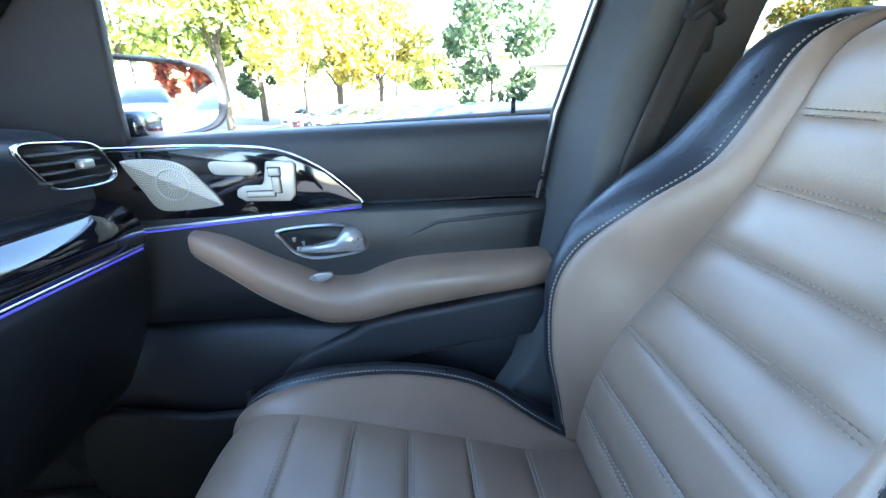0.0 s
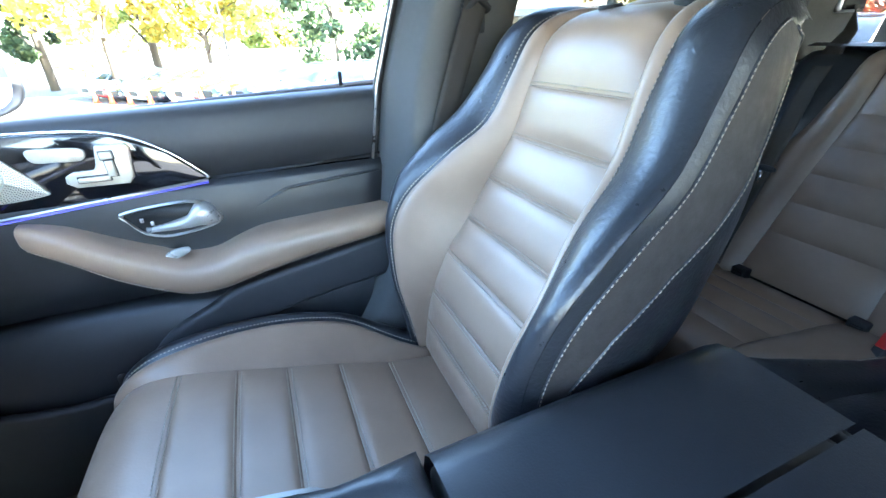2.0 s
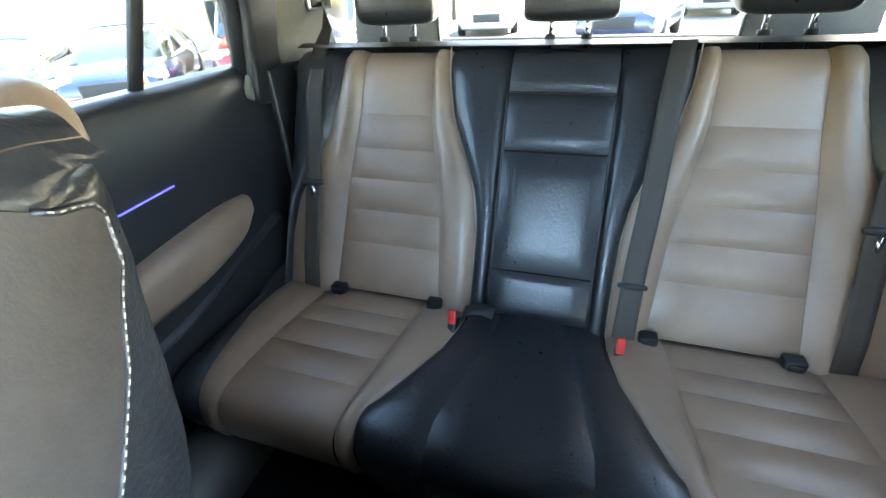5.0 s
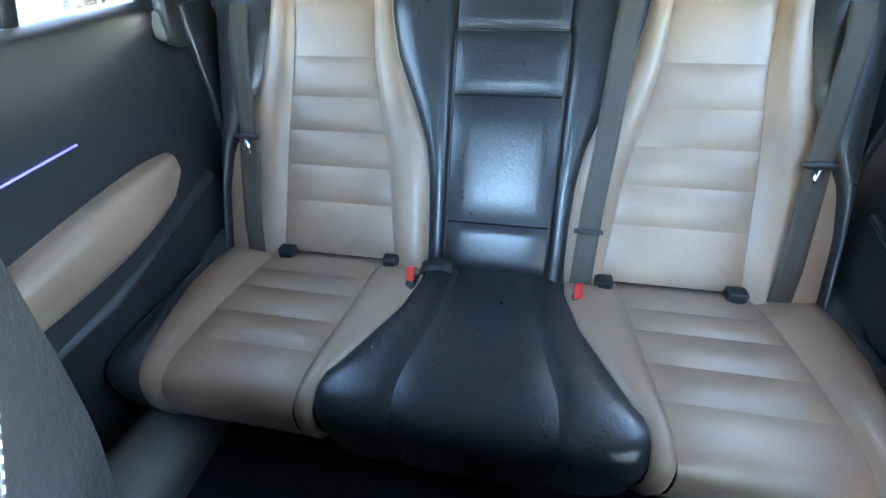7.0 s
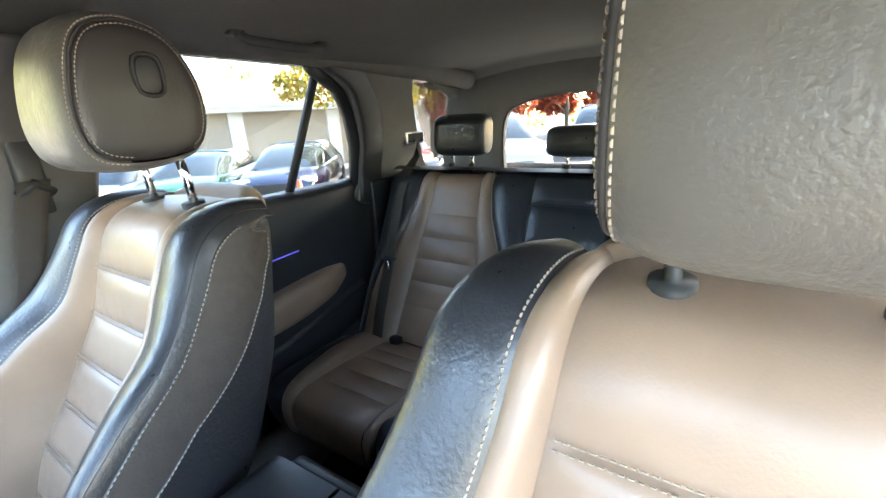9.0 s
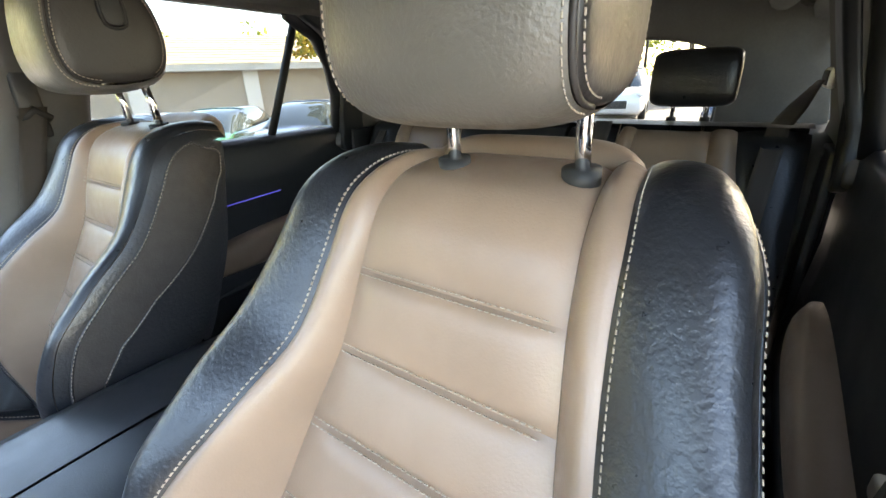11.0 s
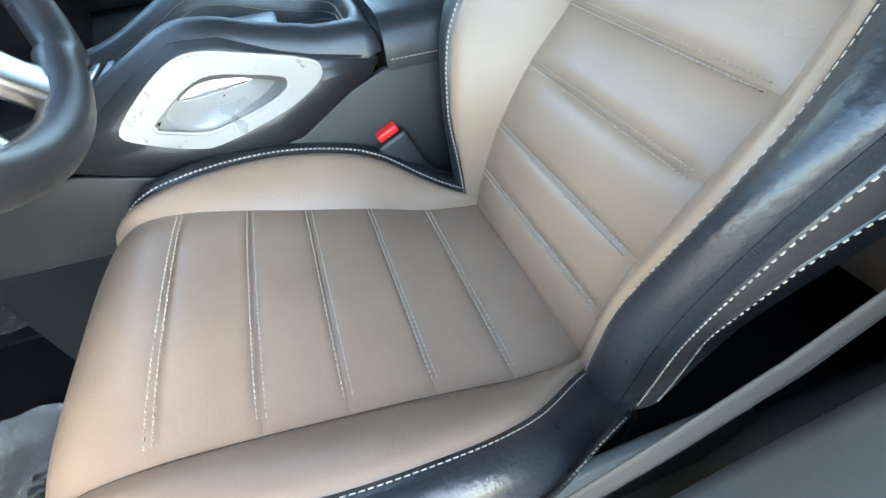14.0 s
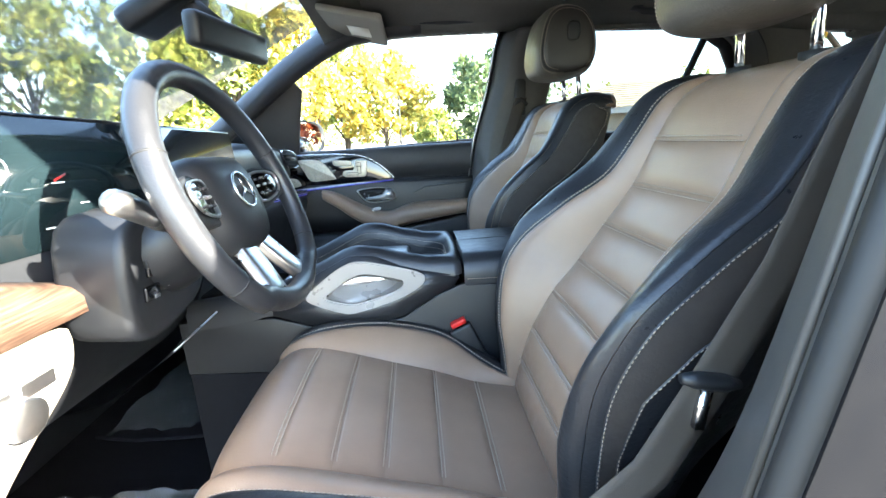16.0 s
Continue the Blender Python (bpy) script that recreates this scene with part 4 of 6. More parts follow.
def dashboard():
    d = thing("dashboard", "black dashboard with gloss trim and violet light line", "dashboard", (-.9, 0, .9))
    prof = [(-1.45, 1.19), (-1.15, 1.25), (-.90, 1.285), (-.77, 1.283), (-.725, 1.272), (-.705, 1.25), (-.70, 1.19), (-.70, 1.165)]
    part("upper_pad", sheet([[(x + .05 * (abs(y) / .72) ** 4 - .05, y, z - .02 * (abs(y) / .72) ** 6) for x, z in smooth_loop(prof, 4, closed=False)] for y in np.linspace(-.735, .735, 25)]), DASH, d)
    prof = [(-.715, 1.165), (-.675, 1.150), (-.655, 1.125), (-.650, 1.10), (-.655, 1.085)]
    part("trim_strip", sheet([[(x, y, z) for x, z in smooth_loop(prof, 4, closed=False)] for y in np.linspace(.13, .735, 9)], thick=.008), GLOSSB, d, "gloss black trim strip")
    part("light_strip", tube([(-.650, y, 1.082) for y in np.linspace(.13, .72, 6)], .0018, 8), LED, d)
    part("bright_strip", tube([(-.648, y, 1.088) for y in np.linspace(.13, .72, 6)], .002, 8), SATIN, d)
    prof = [(-.66, 1.08), (-.655, 1.05), (-.68, .95), (-.72, .86), (-.76, .80), (-.86, .72), (-.98, .66), (-1.28, .62)]
    part("lower_panel", sheet([[(x, y, z) for x, z in smooth_loop(prof, 4, closed=False)] for y in np.linspace(-.10, .735, 11)]), DARK, d)
    prof = [(-.70, 1.165), (-.66, 1.12), (-.65, 1.05), (-.69, .93), (-.78, .82), (-.95, .74), (-1.28, .70)]
    part("knee_panel", sheet([[(x, y, z) for x, z in smooth_loop(prof, 4, closed=False)] for y in np.linspace(-.735, -.10, 11)]), DARK, d)
    # outer vent at the passenger end
    o = smooth_loop([(.603, 1.251), (.66, 1.254), (.718, 1.249), (.738, 1.225), (.747, 1.200), (.722, 1.187), (.650, 1.190), (.622, 1.215)], 4)
    i = [(u * .965 + .675 * .035, v * .93 + 1.221 * .07) for u, v in o]
    put = lambda u, v, w: Vector((-.700 + w + .25 * (u - .68) * (u > .68), u, v))
    v = part("vent", ring_plate(o, i, put, .007), CHROME, d, "air vent with a chrome rim")
    part("vent_throat", prism(i, lambda u, vv, w: put(u, vv, -.004 + w), .004, 0), RUBBER, v)
    for k in range(4):
        z = 1.201 + k * .0125
        part("vent_slat", box(-.694, .678 + .006 * (1.5 - k), z, .020, .112, .0035, .001), GREYP, v)
    part("vent_tab", box(-.682, .692, 1.221, .014, .022, .013, .003), SILVER, v)
    for y0 in (.02, .09):
        vv = part("vent", box(-.70, y0 + .03, 1.13, .02, .062, .055, .008), SATIN, d)
        for k in range(4):
            part("vent_slat", box(-.688, y0 + .03, 1.112 + k * .012, .01, .052, .003, .001), RUBBER, vv)
    # long display
    lean = Matrix.Rotation(radians(-8), 4, "Y")
    s = part("display", box(-.680, -.245, 1.198, .016, .75, .178, .006, 2, lean), GLOSSB, d, "wide dark glass display")
    part("screen", box(-.6706, -.245, 1.200, .002, .735, .162, 0, 1, lean), screen_mat(), s)
    face = Matrix.Translation((-.680, -.245, 1.198)) @ lean @ Matrix(((0, 0, 1, .0105), (1, 0, 0, 0), (0, 1, 0, 0), (0, 0, 0, 1)))
    glow = plain("screen_figures", (.10, .11, .11), .4, emit=(.8, .9, .9), strength=.12)
    writing("0", face @ Matrix.Translation((-.255, .012, 0)), .030, glow, s)
    for a, b, l in ((-.33, -.02, .018), (-.335, -.05, .012), (-.19, .0, .02), (-.155, -.03, .016), (-.35, -.062, .022), (-.22, -.055, .014)):
        part("screen_bar", prism([(a, b), (a + l, b), (a + l, b + .0018), (a, b + .0018)], lambda u, v, w: face @ Vector((u, v, w)), .0006, 0), glow, s)
    part("screen_needle", prism([(-.185, .002), (-.165, .010), (-.164, .013), (-.186, .005)], lambda u, v, w: face @ Vector((u, v, w)), .0006, 0), RED, s)
    part("display_rim", box(-.678, -.245, 1.106, .022, .75, .005, .001, 1, lean), SATIN, s)
    # end of the dashboard by the driver: walnut strip, pale trim and lamp switch
    part("walnut_strip", sheet([[(x, y, z + e * (y + .60)) for x, z, e in ((-.66, 1.120, -.30), (-.615, 1.112, -.3), (-.602, 1.085, -.15), (-.600, 1.052, 0))] for y in np.linspace(-.735, -.455, 8)], thick=.008), WOOD, d, "open-pore walnut strip")
    o = smooth_loop([(-.735, 1.048), (-.64, 1.048), (-.548, 1.047), (-.532, 1.036), (-.534, 1.005), (-.552, .975), (-.605, .93), (-.65, .88), (-.69, .80), (-.735, .78)], 4)
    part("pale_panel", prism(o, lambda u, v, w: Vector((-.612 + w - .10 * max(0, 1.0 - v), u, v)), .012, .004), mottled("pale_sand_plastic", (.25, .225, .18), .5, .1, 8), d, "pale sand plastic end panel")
    part("lamp_switch", prism(smooth_loop([(-.725, 1.030), (-.64, 1.030), (-.562, 1.026), (-.549, 1.012), (-.555, .992), (-.58, .975), (-.61, .950), (-.725, .93)], 4), lambda u, v, w: Vector((-.601 + w, u, v)), .006, .002), SILVER, d, "silver lamp switch panel")
    part("lamp_knob", tube([(-.596, -.620, .985), (-.580, -.620, .985), (-.578, -.620, .985)], [.022, .021, .018], 20), SATIN, d)
    for y in (-.69, -.64, -.59):
        part("lamp_key", box(-.5945, y, 1.006, .003, .04, .016, .001), SATIN, d)
    part("steering_shroud", sheet([[(x, -.383 + w * math.cos(q), z + h * math.sin(q)) for q in [k * math.pi / 8 for k in range(16)]] for x, z, w, h in ((-.70, 1.07, .10, .085), (-.60, 1.09, .095, .080), (-.54, 1.115, .085, .068), (-.49, 1.14, .065, .055))], True, cap=True), DARK, d)
    part("column_cover", prism(smooth_loop([(-.49, 1.150), (-.40, 1.160), (-.33, 1.12), (-.33, 1.03), (-.40, 1.0), (-.465, .995), (-.50, 1.03)], 4), lambda u, v, w: Vector((-.64 + w, u, v)), .09, .015, 3), DARK, d)
    for y, z in ((-.452, 1.092), (-.462, 1.062)):
        key = part("column_key", box(-.548, y, z, .006, .030, .020, .003), GLOSSB, d)
        part("key_mark", box(-.5445, y + .004, z - .006, .002, .010, .005, .0006), SATIN, key)
    for y, z in ((-.452, 1.102), (-.430, 1.070)):
        k = part("column_key", prism(smooth_loop([(y - .014, z + .010), (y + .012, z + .012), (y + .015, z - .008), (y - .012, z - .012)], 3), lambda u, v, w: Vector((-.551 + w, u, v)), .006, .002), RUBBER, d)
        part("key_cap", box(-.543, y - .003, z - .002, .006, .010, .012, .002), SATIN, k)
    part("knee_trim", tube([(-.60, -.20, .93), (-.62, -.32, .905)], .0018, 8), SATIN, d)
    b = Matrix.Translation(d.location)
    for o in d.children_recursive:
        ys = [v.co.y for v in o.data.vertices]
        m = DRIVER_END if sum(ys) / len(ys) < -.12 else PASSENGER_END if min(ys) > -.2 else Matrix.Translation((0, 0, .02))
        o.data.transform(b.inverted() @ m @ b)
    return d


# how the two ends of the dashboard are set: the driver's end tips towards the seat, the other rises to the middle
DRIVER_END = Matrix.Translation((.002, -.003, .048)) @ Matrix.Translation((-.55, -.4, 1.1)) @ Matrix.Rotation(radians(2.9), 4, "Y") @ Matrix.Rotation(radians(-1.0), 4, "Z") @ Matrix.Rotation(radians(-1.3), 4, "X") @ Matrix.Translation((.55, .4, -1.1))
PASSENGER_END = Matrix.Translation((.014, .004, .015)) @ Matrix.Translation((-.68, .66, 1.2)) @ Matrix.Rotation(radians(-3.9), 4, "X") @ Matrix.Translation((.68, -.66, -1.2))
dashboard()


def steering_wheel():
    c = Vector((-.450, -.386, 1.183))
    up = Vector((-.413, 0, .911))
    side = Vector((0, 1, 0))
    ax = Vector((.911, 0, .413))
    w = thing("steering_wheel", "black leather steering wheel with silver spokes", "steering wheel", tuple(c - ax * .05))
    R = .173

    def at(a, b, n):
        return c + side * a + up * b + ax * n
    n = 64
    rim = []
    for k in range(n):
        q = 2 * math.pi * k / n
        b = math.sin(q)
        flat = .93 if b < -.8 else 1.0
        rim.append(at(R * math.cos(q), R * b * flat, 0))
    part("rim", tube(rim, .0165, 14, closed=True), SMOOTHB, w)
    for q in (.35, 2.79, 3.75, 5.67):
        p = at(R * math.cos(q), R * math.sin(q), 0)
        t = (side * -math.sin(q) + up * math.cos(q)) * .0012
        part("rim_seam", tube([p - t, p + t], .0171, 14), RUBBER, w)
    hub = [(0, .068), (.058, .066), (.082, .052), (.088, .018), (.080, -.030), (.058, -.068), (0, -.080)]
    hub = smooth_loop(hub + [(-a, b) for a, b in hub[::-1][1:-1]], 4)
    rows = []
    for s, nn in ((1.0, -.070), (1.03, -.045), (1.0, -.026), (.9, -.012), (.7, -.003), (.4, .002), (.1, .003)):
        rows.append([at(a * s, b * s, nn) for a, b in hub])
    part("airbag_cover", sheet(rows, True, cap=True), DARK, w)
    rg = [at(.026 * math.cos(q), 0.026 * math.sin(q) + .006, .004) for q in [k * math.pi / 12 for k in range(24)]]
    e = part("emblem_ring", tube(rg, .0022, 8, closed=True), CHROME, w, "chrome ring emblem")
    for k in range(3):
        q = math.pi / 2 + k * 2 * math.pi / 3
        part("emblem_ray", tube([at(0, .006, .006), at(.025 * math.cos(q), .025 * math.sin(q) + .006, .004)], [.0026, .001], 6), CHROME, e)
    for sg in (1, -1):
        sp = [(.058, .035), (.10, .040), (.150, .030), (.160, .010), (.150, -.015), (.10, -.028), (.060, -.03)]
        s = part("spoke", prism([(sg * a, b) for a, b in sp], lambda a, b, n: at(a, b, -.034 + .22 * max(0, abs(a) - .06) + n), .018, .005), DARK, w)
        pad = [(.072, .025), (.10, .030), (.135, .022), (.138, .002), (.12, -.012), (.075, -.016)]
        kp = part("key_pad", prism([(sg * a, b) for a, b in pad], lambda a, b, n: at(a, b, -.017 + .22 * max(0, abs(a) - .06) + n), .005, .002), GLOSSB, s)
        part("pad_frame", tube([at(sg * a, b, -.012 + .22 * max(0, a - .06)) for a, b in smooth_loop(pad, 3)], .0022, 8, closed=True), SATIN, kp)
        for a in (.082, .100, .118):
            for b in (-.004, .008, .019):
                m = Matrix(((ax.x, side.x, up.x, 0), (ax.y, side.y, up.y, 0), (ax.z, side.z, up.z, 0), (0, 0, 0, 1)))
                p = at(sg * a, b, -.011 + .22 * (a - .06))
                part("key", box(p.x, p.y, p.z, .004, .008, .004, .001, 1, m), SILVER if b == .008 else GREYP, kp)
        lo = [(.006, -.066), (.050, -.064), (.066, -.120), (.088, -.146), (.060, -.164), (.040, -.158), (.020, -.110)]
        part("lower_spoke", prism([(sg * a, b) for a, b in lo], lambda a, b, n: at(a, b, -.034 + .30 * max(0, -b - .07) + n), .018, .005), SATIN, w, "satin silver lower spoke")
    part("column", tube([c - ax * .04, c - ax * .22], .045, 16), DARK, w)
    shift_parts(w, DRIVER_END)
    st = thing("gear_stalk", "dark column stalk with a pale metal tip", "stalk", (-.50, -.46, 1.15))
    part("arm", tube([(-.52, -.42, 1.14), (-.505, -.48, 1.155), (-.50, -.515, 1.166)], [.012, .010, .011], 10), DARK, st)
    part("tip", tube([(-.50, -.512, 1.165), (-.50, -.522, 1.172), (-.50, -.555, 1.188), (-.50, -.575, 1.195), (-.50, -.580, 1.197)], [.009, .012, .014, .013, .007], 12), SATIN, st)
    shift_parts(st, DRIVER_END)


steering_wheel()


# ---- centre console ----
def console():
    c = thing("centre_console", "black leather centre console with silver trim", "console", (-.2, 0, .46))
    Y = .150
    top = [(-.66, .94), (-.55, .955), (-.45, .977), (-.37, 1.014), (-.31, 1.042), (-.26, 1.042), (-.20, 1.026), (-.14, 1.016), (-.075, 1.012)]
    T = smooth_loop(top, 5, closed=False)
    for sg in (1, -1):
        # inner and outer edge of the rail: straight along the tray, then round into the lid
        path = [((x, .102), (x, Y + .003), z, 0.0) for x, z in T if x < -.155]
        for q in [k * math.pi / 16 for k in range(9)]:
            inner = (-.148 + .052 * math.sin(q), .050 + .052 * math.cos(q))
            grow = min(1.0, 2 * q / (math.pi / 2))
            outer = (-.148 + .077 * grow, Y + .003) if q <= math.pi / 4 else (-.071, Y + .003 - (Y - .047) * (2 * q / (math.pi / 2) - 1))
            path.append((inner, outer, 1.0145 - .002 * q, q / (math.pi / 2)))
        path += [((-.096, y), (-.071, y), 1.0115, 1.0) for y in (.025, 0.0)]
        rows = []
        for (x0, y0), (x1, y1), z, turn in path:
            rows.append([(x0 + (x1 - x0) * f, sg * (y0 + (y1 - y0) * f), z + h * (1 - turn * flat)) for f, h, flat in ((-.04, -.075, 0), (0.0, -.04, 0), (.06, -.018, 0), (.22, -.004, 0), (.46, .002, 0), (.72, -.004, .9), (.95, -.022, .9), (1.0, -.060, .9))])
        part("grab_rail", sheet(rows), SMOOTHB, c, "black leather grab rail")
        for back, zz in ((.0012, -.022), (-.0012, -.038)):
            line = [((x0, sg * (y0 - back), z + zz), Vector((x0 - x1, sg * (y0 - y1), .01)).normalized()) for (x0, y0), (x1, y1), z, turn in path]
            part("stitching", stitches([line], 0.0052, 0.0037, 0.0008, 0.0010), THREAD, c, smooth=False)
        body = [(-.68, .78), (-.2, .76), (.34, .70), (.34, .93), (-.07, .955), (-.12, .935), (-.20, .885), (-.30, .865), (-.40, .875), (-.48, .90), (-.68, .90)]
        part("side_panel", prism(body, lambda u, v, w: Vector((u, sg * (Y - .012 + w), v)), .012, .003), DARK, c)
        part("side_carpet", prism([(-.68, .46), (.34, .46), (.34, .698), (-.2, .758), (-.68, .778)], lambda u, v, w: Vector((u, sg * (Y - .016 + w), v)), .012, .003), CARPET, c)
        face = [(-.50, .915), (-.40, .878), (-.30, .868), (-.20, .888), (-.12, .938), (-.075, .958), (-.075, .985), (-.14, .985), (-.20, 1.003), (-.26, 1.028), (-.31, 1.030), (-.37, 1.0), (-.45, .950)]
        o = smooth_loop([(-.405, .944), (-.375, .975), (-.325, 1.010), (-.285, 1.020), (-.22, 1.006), (-.165, .990), (-.152, .975), (-.165, .956), (-.215, .930), (-.30, .906), (-.335, .908), (-.38, .925)], 4)
        i = smooth_loop([(-.365, .944), (-.348, .960), (-.312, .983), (-.280, .992), (-.235, .984), (-.203, .975), (-.198, .968), (-.205, .958), (-.235, .944), (-.295, .928), (-.318, .928), (-.345, .935)], 4)
        tr = part("silver_surround", ring_plate(o, i, lambda u, v, w: Vector((u, sg * (Y + .004 + w), v)), .010), SILVER, c, "satin silver surround", smooth=False)
        part("side_trim", ring_plate(round_about(face, (-.285, .952), 60), round_about(i, (-.285, .952), 60), lambda u, v, w: Vector((u, sg * (Y - .006 + w), v)), .012), SMOOTHB, c)
        scoop = lambda v: .004 + .046 * max(0.0, min(1.0, (v - .930) / .055))
        rows = [[(u * s + -.28 * (1 - s), sg * (Y + .006 - k * scoop(v)), v * s + .955 * (1 - s)) for u, v in i] for s, k in ((1, 0), (.93, .7), (.86, 1.0))]
        part("recess", sheet(rows, True), SILVER, tr, "pale silver recess")
        part("recess_back", sheet([[(u * s + -.28 * (1 - s), sg * (Y + .006 - scoop(.955 + (v - .955) * s / .86)), v * s + .955 * (1 - s)) for u, v in i] for s in (.86, .6, .3, .02)], True), SILVER, tr)
        part("recess_grip", prism(smooth_loop([(-.335, .962), (-.30, .980), (-.25, .977), (-.235, .969), (-.30, .960)], 3), lambda u, v, w: Vector((u, sg * (Y - .026 + w), v)), .014, .003), CHROME, tr)
    # tray, touch pad, cup holders
    part("tray", box(-.36, 0, .93, .58, .205, .03, .006), GLOSSB, c)
    pad = part("touch_pad", sheet([[(x, y, z - .012 * (y / .05) ** 2) for y in np.linspace(-.05, .05, 7)] for x, z in ((-.38, .965), (-.34, .99), (-.28, 1.0), (-.22, .995), (-.20, .975))], thick=.01), SATIN, c, "touch pad with silver rim")
    part("pad_rest", box(-.235, 0, .985, .10, .095, .03, .012, 3), BLACK, pad)
    for y in (-.045, .045):
        part("cup_holder", tube([(-.135, y, .965), (-.135, y, .945)], .036, 20), DARK, c)
        part("cup_ring", tube([(-.135 + .036 * math.cos(q), y + .036 * math.sin(q), .966) for q in [k * math.pi / 10 for k in range(20)]], .0025, 6, closed=True), DARK, c)
    for x in (-.45, -.47):
        part("rocker_key", box(x, .0, .952, .012, .18, .012, .003), SATIN, c)
    for sg in (1, -1):
        lid = [[(x, sg * y, z + .004 * math.sin(math.pi * min(1, max(0, (x + .07) / .35)))) for y, z in ((.003, 1.016), (.06, 1.016), (.11, 1.015), (.132, 1.010), (.146, .996), (.152, .970), (.152, .95))] for x in np.linspace(-.066, .29, 10)]
        l = part("lid", sheet(lid), SMOOTHB, c, "black leather armrest lid")
        part("stitching", stitches([[((x, sg * .1535, .966), Vector((0, sg, 0))) for x in np.linspace(-.06, .28, 10)]]), THREAD, l, smooth=False)
    part("lid_core", box(.115, 0, .93, .36, .29, .11, .01), RUBBER, c)
    rear = part("rear_face", box(.325, 0, .72, .03, .29, .50, .012), DARK, c)
    for y in (-.06, .06):
        v = part("rear_vent", box(.343, y, .84, .01, .09, .05, .004), GLOSSB, rear)
    return c


shift_parts(console(), Matrix.Translation((-.036, 0, .030)))


def buckle(name, x, y, z, lean, label):
    b = thing(name, label, "seat belt buckle", (x, y, z), "belt buckles")
    m = Matrix.Rotation(lean, 4, "Y")
    part("stalk", box(x + .012, y, z - .04, .05, .022, .10, .006, 2, m), DARK, b)
    part("button", box(x - .012, y, z + .014, .034, .018, .012, .003, 2, m), RED, b, "red release button")
    return b


# ---- driver's door opening: jamb, label, pedals, mats with film ----
def jamb():
    j = thing("door_jamb", "gloss black painted door jamb with rubber seals", "door jamb", (.05, -.85, .5), kind="structure")
    rows = []
    for z, xf, xb, yi, yo in smooth_loop(B_ROWS, 4, closed=False):
        rows.append([(xf + a, -(yo + b), z) for a, b in ((.004, .0), (.006, .014), (.020, .020), (.026, .034), (.050, .040), (.056, .060), (.095, .066), (.10, .088), (.20, .095))])
    part("skin", sheet(rows), PAINT, j)
    # a rubber bead, and a chrome line imitating reflection streaks on the paint
    for a, b, r, mat in ((.060, .062, .0035, RUBBER), (.074, .064, .0016, CHROME)):
        part("seal_glint_line", tube([(xf + a, -(yo + b + .002), z) for z, xf, _, _, yo in smooth_loop(B_ROWS, 4, closed=False)], r, 8), mat, j)
    lab = part("label", box(.075, -.876, 1.06, .040, .002, .05, .0005, 1), plain("paper_label", (.75, .75, .72), .6), j, "small white paper label")
    for k in range(5):
        part("label_bar", box(.075 - .004 * (k % 2), -.8775, 1.078 - .009 * k, .030 - .008 * (k % 2), .001, .003, 0), RUBBER, lab)


jamb()


def pedals():
    p = thing("foot_pedals", "black ribbed rubber foot pedals", "pedals", (-1.05, -.38, .5))
    for y, w, h, x, z in ((-.42, .10, .065, -.99, .615), (-.30, .055, .19, -.98, .55), (-.60, .08, .26, -1.02, .57)):
        m = Matrix.Rotation(radians(-32), 4, "Y")
        pd = part("pedal", box(x, y, z, .016, w, h, .006, 2, m), RUBBER, p)
        for k in range(5):
            q = m @ Vector((.010, 0, (k - 2) * h / 6))
            part("rib", box(x + q.x, y, z + q.z, .004, w * .8, .006, .001, 1, m), DARK, pd)
        part("arm", tube([(x - .01, y, z), (x - .08, y, z + .10), (x - .16, y, z + .25)], .010, 8), DARK, p)


pedals()


def mat_with_film(sg, label):
    m = thing("floor_mat", label, "floor mat", (-.85, sg * .37, .452), "floor mats")
    o = smooth_loop([(-1.20, .14), (-.60, .13), (-.56, .20), (-.56, .56), (-.62, .61), (-1.10, .61), (-1.22, .50)], 4)
    part("mat", prism(o, lambda u, v, w: Vector((u, sg * v, .452 + w)), .012, .004), CARPET, m)
    rng = np.random.default_rng(31 + sg)
    f = thing("plastic_film", "crinkled clear plastic film over the floor mat", "plastic film", (-.85, sg * .37, .466), "protective films")
    P = rng.uniform(0, 6.28, 12)
    rows = []
    for x in np.linspace(-1.16, -.52, 40):
        row = []
        for y in np.linspace(.125, .60, 34):
            h = sum(math.sin(x * (9 + 11 * k) * math.cos(P[k]) + y * (10 + 12 * k) * math.sin(P[k]) + P[k + 4]) / (1 + k) for k in range(4))
            edge = max(0, (y - .52) / .08, (.19 - y) / .06)
            row.append((x + .01 * math.sin(y * 31 + P[9]), sg * (y + .010 * math.sin(x * 27 + P[8])), .472 + .010 * abs(h) + .012 * edge * abs(math.sin(x * 40 + P[10]))))
        rows.append(row)
    ob = part("film", sheet(rows), FILM, f)
    ink = plain("film_print", (.02, .02, .022), .6)
    top = .492
    lay = lambda x, y: Matrix.Translation((x, y, top)) @ Matrix(((0, -1, 0, 0), (1, 0, 0, 0), (0, 0, 1, 0), (0, 0, 0, 1)))
    if sg < 0:
        writing("MUST", lay(-.765, -.375), .042, ink, f, "printed_word")
        for k, (x, y, l) in enumerate(((-.80, -.45, .20), (-.765, -.25, .07), (-.735, -.43, .15), (-.70, -.42, .12))):
            for q in range(int(l / .022)):
                part("print_bar", box(x - .012, y + q * .022 + .010, top, .024 if k < 2 else .014, .013, .0006, 0), ink, f)


mat_with_film(-1, "black carpet driver mat under plastic film")
mat_with_film(1, "black carpet passenger mat under plastic film")

buckle("belt_buckle", -.108, -.160, .884, radians(-25), "front belt buckle with a red release button")


